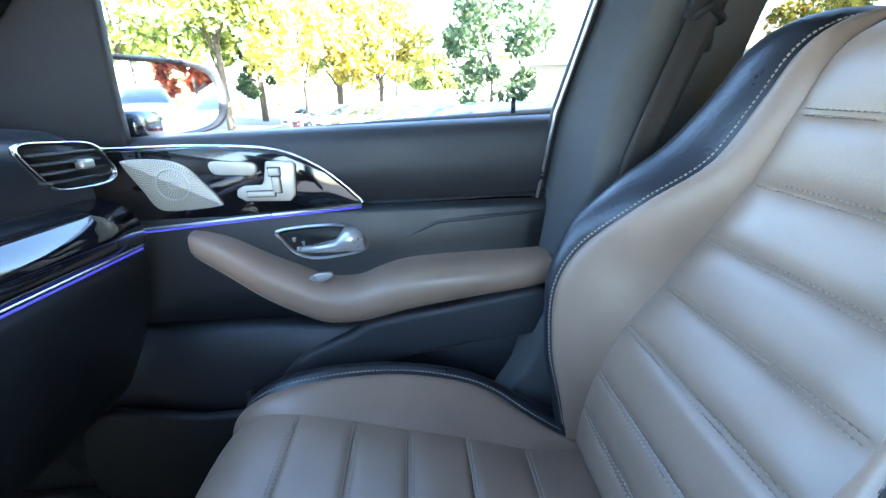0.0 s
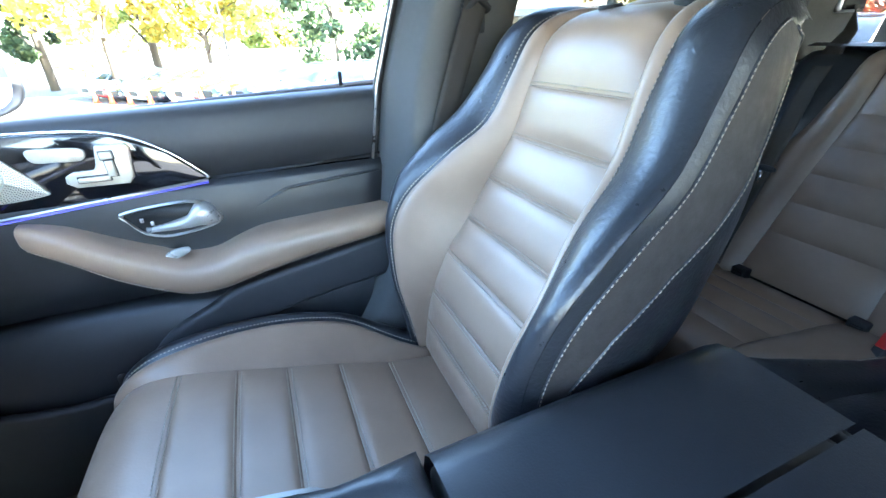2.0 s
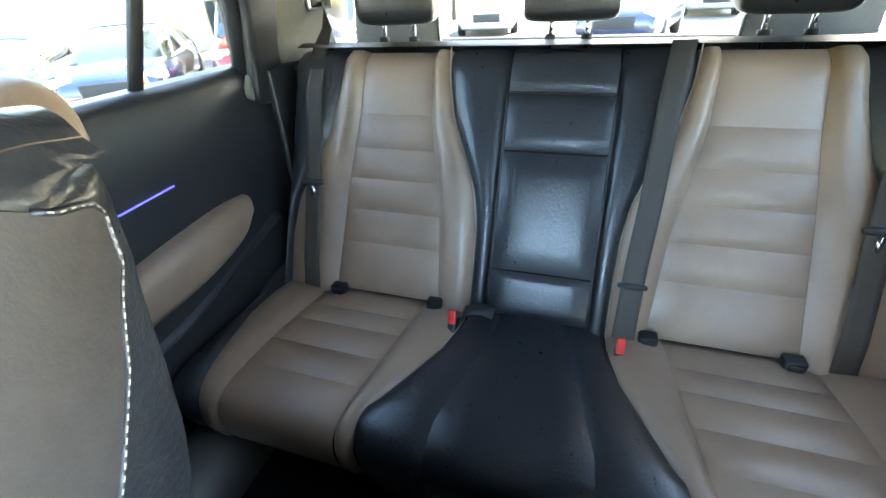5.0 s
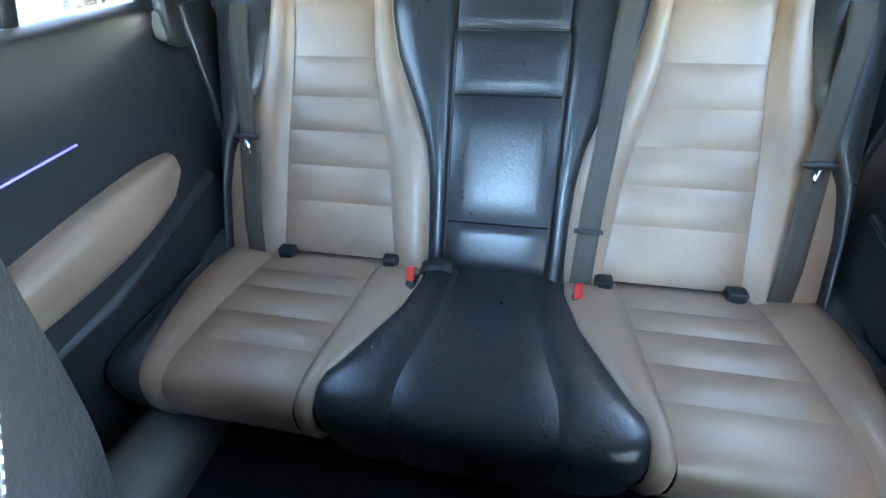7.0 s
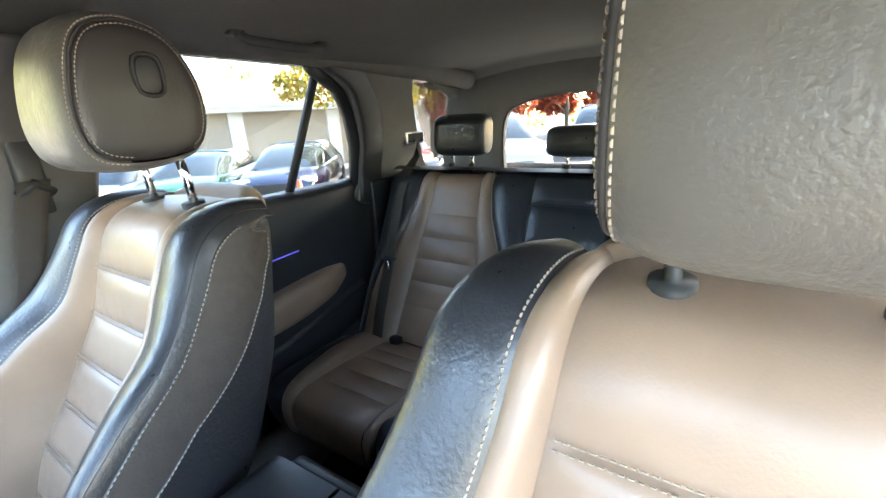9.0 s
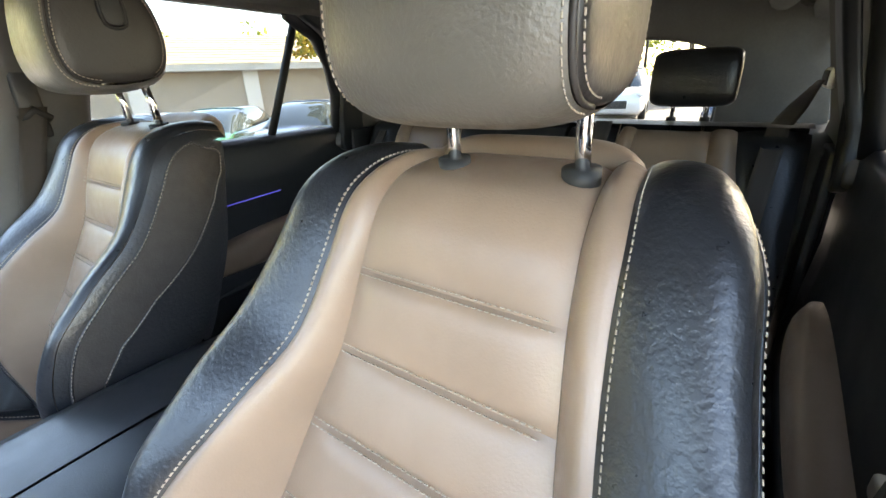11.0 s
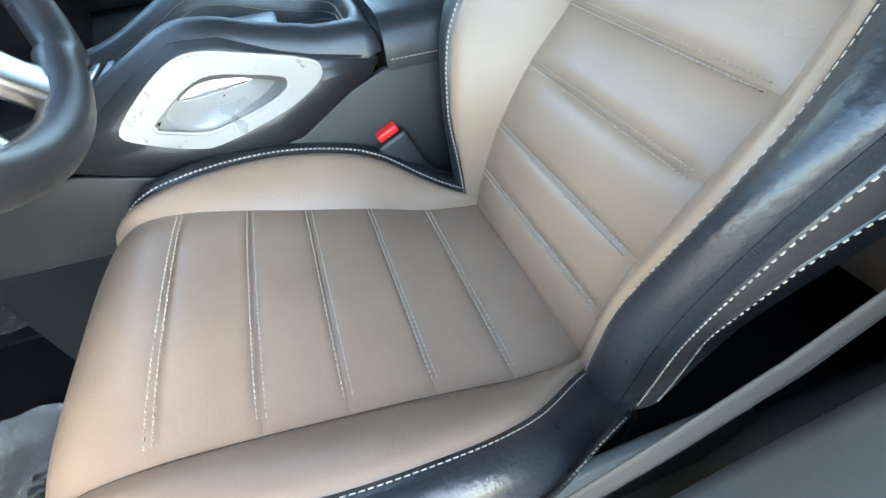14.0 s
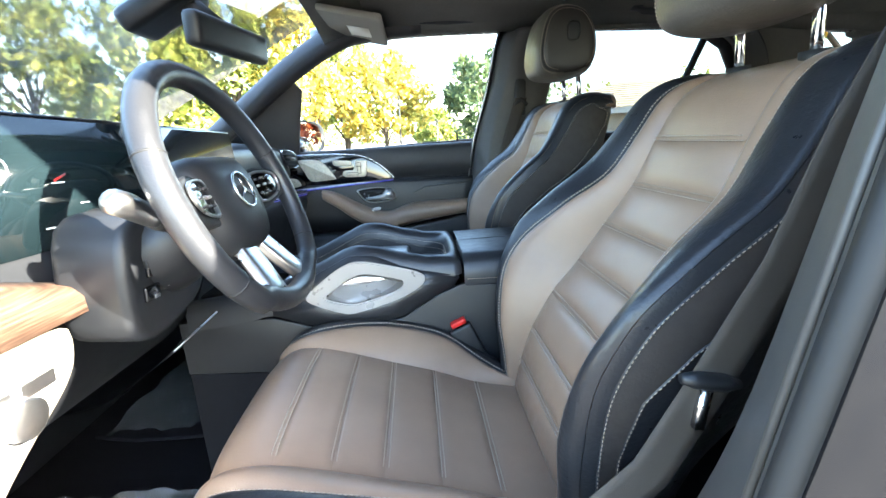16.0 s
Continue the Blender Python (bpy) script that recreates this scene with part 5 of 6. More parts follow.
# ---- rear bench ----
def rb(y, z, n=0.0):
    """A point of the rear backrest: across, height, forward of its face."""
    return (1.015 + (z - .74) * .50 - .894 * n, y, z + .447 * n)


K_IN = [(.70, .165), (.85, .166), (.93, .170), (1.0, .182), (1.08, .215), (1.16, .252), (1.24, .270), (1.32, .276)]
K_OUT = [(.70, .70), (.86, .70), (.95, .685), (1.04, .635), (1.12, .60), (1.22, .575), (1.32, .562)]
I_IN = [(.70, .247), (.94, .268), (1.16, .311), (1.32, .318)]
I_OUT = [(.70, .552), (1.0, .530), (1.16, .512), (1.32, .505)]
PLEATS = (.735, .855, .935, 1.010, 1.082, 1.162, 1.308)


def strip(sg, lo, hi, z0, z1, crown, mat, name, parent, base=0.0, nz=26, nu=9, edge=None):
    g = []
    for z in np.linspace(z0, z1, nz):
        a, b = lerp_tab(lo, z)[0] if isinstance(lo, list) else lo, lerp_tab(hi, z)[0] if isinstance(hi, list) else hi
        roll = max(0.0, (z - 1.265) / .045) ** 2 * .03
        g.append([rb(sg * (a + (b - a) * u), z - roll * .0, base + crown * (1 - abs(2 * u - 1) ** 3) - .003 - roll) for u in np.linspace(0, 1, nu)])
    return part(name, sheet(g), mat, parent)


def rear_bench():
    for sg, lab in ((1, "brown and black leather rear bench, narrow part"), (-1, "brown and black leather rear bench, wide part")):
        b = thing("rear_bench", lab, "bench", (.9, sg * .42, .50), "rear benches")
        for z0, z1 in zip(PLEATS, PLEATS[1:]):
            g = []
            for z in np.linspace(z0, z1, 8):
                v = (z - z0) / (z1 - z0)
                a, c = lerp_tab(I_IN, z)[0], lerp_tab(I_OUT, z)[0]
                roll = max(0.0, (z - 1.265) / .045) ** 2 * .03
                g.append([rb(sg * (a + (c - a) * u), z, .007 * (1 - abs(2 * v - 1) ** 3) * (1 - abs(2 * u - 1) ** 8) - .004 - roll) for u in np.linspace(0, 1, 13)])
            part("back_panel", sheet(g), BROWN, b)
        strip(sg, K_IN, I_IN, .72, 1.308, .022, BROWN, "back_bolster", b)
        strip(sg, I_OUT, K_OUT, .72, 1.308, .022, BROWN, "back_bolster", b)
        strip(sg, .122, K_IN, .70, 1.308, .018, BLACK, "back_centre_wing", b)
        strip(sg, K_OUT, .715, .70, 1.308, .020, BLACK, "back_outer_wing", b)
        # piping between brown and black
        for tab in (K_IN,):
            part("piping", tube([rb(sg * lerp_tab(tab, z)[0], z, .0) for z in np.linspace(.72, 1.31, 30)], .0018, 6), THREAD, b)
        g = [[(x, sg * y, z) for y in np.linspace(.0, .715, 8)] for x, z in ((1.295, 1.312), (1.33, 1.320), (1.40, 1.310), (1.42, 1.27), (1.38, .75))]
        part("back_shell", sheet(g), DARK, b)
        # cushion: rows from the bight to the front edge
        path = smooth_loop([(1.03, .722), (.95, .735), (.85, .743), (.72, .748), (.64, .742), (.605, .715), (.60, .66), (.615, .60)], 6, closed=False)
        kin = [(.60, .290), (.66, .280), (.75, .235), (.85, .190), (.95, .168), (1.05, .165)]
        iin = [(.60, .330), (.8, .305), (1.05, .285)]
        iout = [(.60, .605), (.8, .595), (1.05, .572)]
        kout = [(.60, .655), (.7, .68), (.85, .71), (1.05, .715)]

        def cz(lo, hi, crown, mat, name, nu=9, pts=path):
            g = []
            for x, z in pts:
                a, c = lerp_tab(lo, x)[0] if isinstance(lo, list) else lo, lerp_tab(hi, x)[0] if isinstance(hi, list) else hi
                front = max(0.0, min(1.0, (.68 - x) / .08))
                g.append([(x - front * crown * (1 - abs(2 * u - 1) ** 3), sg * (a + (c - a) * u), z + (1 - front) * (crown * (1 - abs(2 * u - 1) ** 3) - .003)) for u in np.linspace(0, 1, nu)])
            part(name, sheet(g), mat, b)
        seams = (0, 7, 11, 15, 19, len(path) - 1)
        for i0, i1 in zip(seams, seams[1:]):
            pts = path[i0:i1 + 1]
            g = []
            for j, (x, z) in enumerate(pts):
                v = j / (len(pts) - 1)
                a, c = lerp_tab(iin, x)[0], lerp_tab(iout, x)[0]
                lift = .008 * (1 - abs(2 * v - 1) ** 3 if i1 < len(path) - 1 else 1 - max(0, 1 - 2 * v) ** 3)
                fr = max(0.0, min(1.0, (.68 - x) / .08))
                g.append([(x - fr * lift, sg * (a + (c - a) * u), z + (1 - fr) * lift * (1 - abs(2 * u - 1) ** 8) - .003) for u in np.linspace(0, 1, 13)])
            part("cushion_panel", sheet(g), BROWN, b)
        cz(kin, iin, .014, BROWN, "cushion_bolster")
        cz(iout, kout, .016, BROWN, "cushion_bolster")
        cz(kout, .735, .008, BLACK, "cushion_outer_edge", 5)
        part("piping", tube([(x - .002, sg * lerp_tab(kin, x)[0], z + .001) for x, z in path], .0018, 6), THREAD, b)
        for y in (.253, .532):
            i = part("anchor_cover", box(1.0, sg * y, .738, .03, .040, .034, .004), DARK, b, "black child-seat anchor cover")
            part("anchor_slot", box(.983, sg * y, .738, .006, .026, .018, .002), RUBBER, i)
    m = thing("rear_bench_centre", "black leather centre seat with folding armrest", "bench", (.9, 0, .50), "rear benches")
    path = smooth_loop([(1.03, .724), (.95, .745), (.85, .760), (.72, .768), (.635, .760), (.590, .725), (.585, .66), (.60, .58)], 6, closed=False)
    kin = [(.58, .290), (.66, .280), (.75, .235), (.85, .190), (.95, .168), (1.05, .165)]
    for s0, s1 in ((-1, -.5), (-.5, .5), (.5, 1)):
        g = []
        for x, z in path:
            w = lerp_tab(kin, x)[0]
            row = []
            for u in np.linspace(s0, s1, 10):
                cr = .010 * (1 - abs(2 * (u - s0) / (s1 - s0) - 1) ** 6) - .02 * abs(u) ** 4
                fr = max(0.0, min(1.0, (.68 - x) / .08))
                row.append((x - fr * cr, u * w, z + (1 - fr) * cr))
            g.append(row)
        part("cushion_panel", sheet(g), BLACK, m)
    for z0, z1 in ((.735, .835), (.838, 1.091), (1.094, 1.209), (1.214, 1.308)):
        g = []
        for z in np.linspace(z0, z1, 10):
            v = (z - z0) / (z1 - z0)
            roll = max(0.0, (z - 1.265) / .045) ** 2 * .03
            g.append([rb(u * .118, z, .018 + .008 * (1 - abs(2 * v - 1) ** 6) * (1 - abs(u) ** 8) - .004 - roll) for u in np.linspace(-1, 1, 13)])
        part("armrest_panel", sheet(g), BLACK, m)
    for sg in (1, -1):
        part("armrest_gap", tube([rb(sg * .1205, z, .012) for z in np.linspace(.74, 1.212, 12)], .004, 6), RUBBER, m)
    part("armrest_gap", tube([rb(y, 1.2115, .016) for y in np.linspace(-.118, .118, 6)], .003, 6), RUBBER, m)


rear_bench()


def rear_headrest(y, w, h, t, dz):
    r = thing("rear_headrest", "black leather rear headrest on chrome posts", "headrest", (1.37, y, 1.33), "rear headrests")
    cx, cz = 1.375, 1.345 + dz + h / 2
    rows = []
    for i in range(17):
        q = -1 + 2 * i / 16
        yy = math.sin(q * math.pi / 2)
        s = .6 + .4 * (1 - abs(yy) ** 6) ** .35
        rows.append([(cx + .08 * (cz + h / 2 * s * math.copysign(abs(math.sin(a)) ** .55, math.sin(a)) - cz) + t / 2 * s * math.copysign(abs(math.cos(a)) ** .6, math.cos(a)), y + w / 2 * yy, cz + h / 2 * s * math.copysign(abs(math.sin(a)) ** .55, math.sin(a))) for a in [k * math.pi / 12 for k in range(24)]])
    part("cover", sheet(rows, True, cap=True), BLACK, r)
    for d in (-.042, .042):
        part("post", tube([(1.36, y + d, 1.29), (1.375, y + d, cz)], .006, 10), CHROME, r)
        part("post_sleeve", tube([(1.358, y + d, 1.312), (1.36, y + d, 1.328)], .013, 12), RUBBER, r)


rear_headrest(.438, .212, .150, .10, .010)
rear_headrest(-.438, .212, .150, .10, .010)
rear_headrest(.003, .212, .098, .09, .008)

buckle("belt_buckle", .945, .185, .755, radians(-60), "rear belt buckle with a red release button")
st = thing("belt_strap", "short black strap lying beside the buckle", "strap", (.95, .13, .775))
part("webbing", sheet([[(x, y, z) for y, z in ((.165, .772), (.14, .786), (.115, .790), (.09, .782))] for x in (.935, .975)], thick=.006), RUBBER, st)
buckle("belt_buckle", .955, -.192, .745, radians(-60), "rear belt buckle with a red release button")


def belt(name, label, pts, width, twist=None):
    """Webbing along points; each with the across direction."""
    b = thing(name, label, "seat belt", pts[-1][0], "seat belts")
    rows = []
    for p, a in pts:
        p, a = Vector(p), Vector(a).normalized()
        rows.append([p + a * (width * k) for k in (-.5, -.25, 0, .25, .5)])
    part("webbing", sheet(rows, thick=.0014), BELT, b)
    return b


def tongue(b, p, across, label="black belt tongue"):
    p, a = Vector(p), Vector(across).normalized()
    t = part("tongue", tube([p - a * .031, p - a * .014, p + a * .014, p + a * .031], [.005, .009, .009, .005], 10), DARK, b, label)
    part("tongue_plate", tube([p + Vector((-.004, 0, -.008)), p + Vector((-.008, 0, -.05))], .007, 4), CHROME, t, "bare metal tongue plate")


Y = Vector((0, 1, 0))
for sg in (1, -1):
    b = belt("rear_seat_belt", "grey rear seat belt hanging over the backrest", [((1.47, sg * .715, 1.415), (1, .2, 0)), ((1.40, sg * .675, 1.35), (.4, .9, 0)), ((1.30, sg * .645, 1.31), (0, 1, 0)), (rb(sg * .635, 1.2, .035), Y), (rb(sg * .620, 1.0, .035), Y), (rb(sg * .615, .80, .033), Y), (rb(sg * .615, .73, .02), Y)], .047)
    tongue(b, rb(sg * .617, .99, .042), (0, 1, 0))
    g = thing("belt_slot", "dark belt slot in the pillar trim", "belt guide", (1.475, sg * .735, 1.42), "belt guides")
    part("bezel", box(1.470, sg * .732, 1.42, .125, .016, .050, .014, 3), SATIN, g)
    part("opening", box(1.470, sg * .726, 1.42, .108, .012, .036, .006), RUBBER, g)
    part("airbag_tag", box(1.301, sg * .685, 1.621, .018, .012, .018, .003), plain("pale_tag", (.6, .6, .57), .5), g)
b = belt("rear_centre_belt", "grey centre belt clipped beside the armrest", [(rb(-.235, 1.308, .03), Y), (rb(-.225, 1.2, .035), Y), (rb(-.215, 1.0, .035), Y), (rb(-.205, .88, .035), Y), ((1.0, -.20, .80), Y), ((.96, -.195, .765), Y)], .047)
tongue(b, (1.035, -.203, .855), (0, 1, 0))


def rear_door(sg):
    d = thing("rear_door", "closed rear door with black trim and brown armrest", "car door", (.7, sg * .80, .50), "rear doors")
    rows = [[(x, sg * y, z) for x in np.linspace(.20, 1.26, 10)] for y, z in ((.84, 1.292), (.80, 1.288), (.784, 1.265), (.780, 1.15), (.782, 1.05), (.77, .92), (.745, .85), (.745, .7), (.78, .5))]
    part("trim_panel", sheet(rows, thick=.01), DARK, d)
    if sg > 0:
        part("light_strip", tube([(.42, sg * .778, 1.082), (.62, sg * .778, 1.090), (.837, sg * .778, 1.098)], .0020, 8), LED, d)
    sec = smooth_loop([(.36, .90, .96, .782, .745), (.50, .872, .968, .782, .722), (.75, .872, .995, .782, .718), (.92, .905, 1.006, .782, .722), (1.01, .945, 1.0, .782, .752)], 4, closed=False)
    rows = []
    for x, z0, z1, yo, yi in sec:
        zm, h = (z0 + z1) / 2, (z1 - z0) / 2
        rows.append([(x, sg * (yo - (yo - yi) * max(0, math.sin(q)) ** .55), zm + h * math.copysign(abs(math.cos(q)) ** .6, math.cos(q))) for q in [k * math.pi / 12 for k in range(13)]])
    part("armrest", sheet(rows), BROWN, d, "brown leather armrest")
    part("lower_moulding", tube([(.30, sg * .765, .80), (.7, sg * .745, .82), (1.1, sg * .765, .90)], .016, 8, flat=.5), GREYP, d)
    part("release_lever", box(.40, sg * .762, 1.06, .09, .02, .03, .008, 3), SATIN, d)
    part("divider", tube([(.87, sg * .822, 1.28), (.93, sg * .79, 1.46), (1.0, sg * .75, 1.68)], .014, 8), RUBBER, d)
    part("window_frame", tube([(1.165, sg * .80, 1.27), (1.168, sg * .785, 1.41), (1.13, sg * .76, 1.52), (1.06, sg * .735, 1.61), (.94, sg * .715, 1.67)], .026, 8), DARK, d)
    part("outer_skin", sheet([[(x, sg * y, z) for x in np.linspace(.1, 1.32, 6)] for y, z in ((.85, 1.285), (.90, 1.22), (.93, 1.05), (.93, .7), (.9, .45))], thick=.01), PAINT, d)


rear_door(1)
rear_door(-1)

# front belts
b = belt("driver_seat_belt", "grey driver belt hanging from the door pillar", [((.222, -.680, 1.43), (1, 0, 0)), ((.165, -.674, 1.29), (.92, .10, -.30)), ((.128, -.672, 1.17), (.92, .10, -.35)), ((.075, -.672, 1.058), (.88, .02, -.45)), ((.025, -.670, .955), (.74, -.07, -.66)), ((-.055, -.668, .875), (.70, -.09, -.70)), ((-.14, -.662, .78), (.70, -.09, -.70))], .047)
tongue(b, (.072, -.674, 1.060), (.95, .05, -.2))
b = belt("passenger_seat_belt", "grey passenger belt hanging from the door pillar", [((.225, .680, 1.43), (1, 0, 0)), ((.165, .700, 1.22), (1, 0, 0)), ((.12, .690, 1.0), (1, 0, 0)), ((.08, .672, .75), (1, 0, 0))], .047)


def door_mirror():
    m = thing("door_mirror", "black door mirror seen through the window", "door mirror", (-.65, .98, 1.25))
    o = smooth_loop([(.885, 1.395), (.96, 1.402), (1.08, 1.395), (1.125, 1.36), (1.12, 1.29), (1.06, 1.262), (.93, 1.262), (.885, 1.29)], 4)
    o = [(u, v - .016) for u, v in o]
    rows = []
    for s, x in ((.95, -.702), (1.0, -.690), (1.08, -.688), (1.12, -.705), (1.08, -.77), (.85, -.83), (.4, -.86)):
        rows.append([(x + .49 * (u - 1.0), 1.0 + (u - 1.0) * s, 1.314 + (v - 1.314) * s) for u, v in o])
    part("housing", sheet(rows, True), DARK, m)
    part("glass", prism([(1.0 + (u - 1.0) * .96, 1.314 + (v - 1.314) * .96) for u, v in o], lambda u, v, w: Vector((-.703 + w + .49 * (u - 1.0), u, v)), .004, 0), plain("mirror_silver", (.85, .86, .87), .02, 1.0), m, smooth=False)
    part("foot", box(-.70, .88, 1.27, .08, .08, .06, .02), PAINT, m)
    part("sail", prism([(-1.08, 1.235), (-.670, 1.240), (-.656, 1.32), (-.637, 1.40), (-.615, 1.49), (-.66, 1.535), (-.80, 1.46), (-.95, 1.36)], lambda u, v, w: Vector((u, .80 + w - .25 * (v - 1.25), v)), .02, .005), GREYP, m)


door_mirror()


def sun_visor():
    v = thing("sun_visor", "grey sun visor with pale label", "sun visor", (-.35, .36, 1.66))
    part("panel", box(-.365, .53, 1.655, .19, .36, .02, .01, 3, Matrix.Rotation(radians(10), 4, "Y")), mottled("pale_visor_cloth", (.30, .28, .24), .9, .1, 12), v)
    part("label", box(-.355, .54, 1.643, .07, .12, .001, 0, 1, Matrix.Rotation(radians(10), 4, "Y")), plain("pale_label", (.8, .78, .7), .6), v)


sun_visor()


def inner_mirror():
    m = thing("interior_mirror", "black interior mirror on the windscreen", "mirror", (-.52, 0, 1.55))
    part("housing", box(-.575, 0.0, 1.51, .035, .25, .065, .02, 3, Matrix.Rotation(radians(-12), 4, "Z")), DARK, m)
    part("stem", tube([(-.59, .0, 1.53), (-.68, 0, 1.61)], .02, 10), DARK, m)
    part("sensor_cover", box(-.70, 0, 1.575, .16, .11, .05, .02, 3, Matrix.Rotation(radians(-28), 4, "Y")), DARK, m)


inner_mirror()

# ---- outside ----
def lot_height(y):
    return -0.05 * min(max(y - 1.5, 0.0), 30.0)


ys = [-900, -60, -5, 1.5, 8, 16, 31.5, 60, 900]
ground = finish("ground", sheet([[(x, y, lot_height(y)) for x in (-900, -60, -20, 0, 20, 60, 900)] for y in ys]), ASPHALT, smooth=False)
tagged(ground, "sunlit grey asphalt of the parking lot", "ground", kind="structure")

WHEEL_RIM = plain("alloy_rim", (.55, .55, .56), .25, .9)
HEADLAMP = plain("headlamp_lens", (.7, .72, .75), .08, .3)
CAR_GLASS = plain("dark_car_glass", (.03, .04, .045), .04, coat=.5)
PAINTS = [plain(n, c, .18, coat=1.0) for n, c in (("green_black_paint", (.012, .02, .018)), ("black_paint", (.012, .012, .014)), ("blue_grey_paint", (.05, .06, .08)), ("dark_paint", (.02, .02, .024)), ("white_paint", (.6, .6, .6)), ("silver_paint", (.35, .36, .37)), ("green_paint", (.02, .09, .06)), ("red_paint", (.35, .02, .02)), ("navy_paint", (.02, .03, .07)))]
CAR_MESH = {}


def car_meshes(kind):
    """Meshes of a parked car that looks along +x from its middle; kind: saloon or suv."""
    L, W, H, hood, belt = (4.75, 1.86, 1.42, .92, .95) if kind == "saloon" else (4.7, 1.92, 1.68, 1.05, 1.08)
    low = [(-.5, .55, .70), (-.485, .32, .86), (-.42, .24, belt + .02), (-.25, .22, belt + .03), (0, .22, belt), (.16, .22, belt - .01), (.30, .22, hood), (.42, .22, hood - .07), (.485, .28, hood - .22), (.5, .40, hood - .36)]
    rows = []
    for x, z0, z1 in smooth_loop(low, 3, closed=False):
        e = abs(x) / .5
        w = W / 2 * (1 - .16 * e ** 6)
        rows.append([(x * L, y * w, z0 + (z1 - z0) * z) for y, z in ((-.90, 0), (-1, .25), (-1.0, .6), (-.95, .86), (-.84, 1), (0, 1.03), (.84, 1), (.95, .86), (1.0, .6), (1, .25), (.90, 0))])
    body = sheet(rows, True, cap=True)
    cab = [(-.44, belt, .02), (-.36, belt, .55), (-.26, belt, .93), (-.12, belt, 1.0), (.02, belt, .98), (.12, belt, .80), (.22, belt, .40), (.30, hood, .02)] if kind == "saloon" else [(-.49, belt, .10), (-.46, belt, .75), (-.38, belt, .96), (-.15, belt, 1.0), (.02, belt, .98), (.12, belt, .80), (.21, belt, .40), (.28, hood, .02)]
    rows = []
    for x, b, h in smooth_loop(cab, 3, closed=False):
        z1 = b + (H - b) * h
        rows.append([(x * L, y * W / 2, z) for y, z in ((-.88, b - .03), (-.80, b + (z1 - b) * .5), (-.70, b + (z1 - b) * .90), (-.5, z1 - .01), (0, z1), (.5, z1 - .01), (.70, b + (z1 - b) * .90), (.80, b + (z1 - b) * .5), (.88, b - .03))])
    cabin = sheet(rows)
    # roof skin and pillars over the glass
    roof_rows = [[(x, y * 1.0, z + .012) for x, y, z in r[2:7]] for r in rows[6:13]]
    roofm = sheet(roof_rows, thick=.01)
    out = {"body": body, "windows": cabin, "roof_skin": roofm}
    for k, (x, y) in enumerate(((.30, 1), (.30, -1), (-.30, 1), (-.30, -1))):
        cx, cy, r = x * L, y * (W / 2 - .10), .335
        out["tyre%d" % k] = tube([(cx, cy - .11, r), (cx, cy - .09, r), (cx, cy + .09, r), (cx, cy + .11, r)], [r * .9, r, r, r * .9], 20)
        bm = bmesh.new()
        for j in range(10):
            a = j * math.pi / 5
            sp = box(cx + .13 * math.cos(a), cy + y * .112, r + .13 * math.sin(a), .22, .016, .05, 0, 1, Matrix.Rotation(-a, 4, "Y"))
            me = bpy.data.meshes.new("t")
            sp.to_mesh(me)
            sp.free()
            bm.from_mesh(me)
            bpy.data.meshes.remove(me)
        out["rim%d" % k] = bm
    out["grille"] = box(.497 * L, 0, .56, .03, .85, .26, .05, 2)
    for k, y in enumerate((-1, 1)):
        out["headlamp%d" % k] = box(.468 * L, y * W * .38, hood - .19, .16, .36, .13, .05, 2, Matrix.Rotation(-y * .35, 4, "Z"))
    return out


def parked_car(x, y, heading, paint, kind, label):
    if kind not in CAR_MESH:
        CAR_MESH[kind] = {}
        for n, bm in car_meshes(kind).items():
            me = bpy.data.meshes.new(n.rstrip("0123"))
            bm.to_mesh(me)
            bm.free()
            for f in me.polygons:
                f.use_smooth = n[:3] not in ("rim",)
            me.materials.append(RUBBER)
            CAR_MESH[kind][n] = me
    car = thing("parked_car", label, "car", (x, y, lot_height(y)), "parked cars")
    car.rotation_euler = (0, 0, heading)
    tyres = {}
    for n, me in CAR_MESH[kind].items():
        nm = n.rstrip("0123")
        ob = new(nm if nm != "tyre" else "wheel", me)
        ob.parent = car
        mat = {"body": paint, "roof_skin": paint, "windows": CAR_GLASS, "tyre": RUBBER, "rim": WHEEL_RIM, "grille": RUBBER, "headlamp": HEADLAMP}[nm]
        ob.material_slots[0].link = "OBJECT"
        ob.material_slots[0].material = mat
        if nm == "tyre":
            tyres[n[-1]] = ob
        if nm == "rim":
            ob.parent = tyres[n[-1]]
    return car


HEAD = math.atan2(-.62, -.78)
colours = ["blue_grey", "dark", "black", "green_black"]
order = [(-9, 4, "suv"), (-8, 7, "saloon"), (-7, 3, "saloon"), (-6, 4, "suv"), (-5, 1, "saloon"), (-4, 4, "suv"), (-3, 0, "saloon"), (-2, 1, "saloon"), (-1, 2, "saloon"), (0, 3, "saloon"), (1, 5, "saloon"), (2, 6, "saloon"), (3, 8, "saloon"), (4, 7, "suv"), (5, 5, "suv")]
NAMES = ["dark green", "black", "blue-grey", "near-black", "white", "silver", "green", "red", "navy"]
for k, c, kind in order:
    px, py = 2.35 - 1.25 * -k * 1.0, 14.0 - 2.15 * k
    parked_car(px + 1.25, py + 1.3, HEAD + random.uniform(-.04, .04), PAINTS[c], kind, "%s parked %s in the sunlit row" % (NAMES[c], "saloon car" if kind == "saloon" else "sport utility car"))
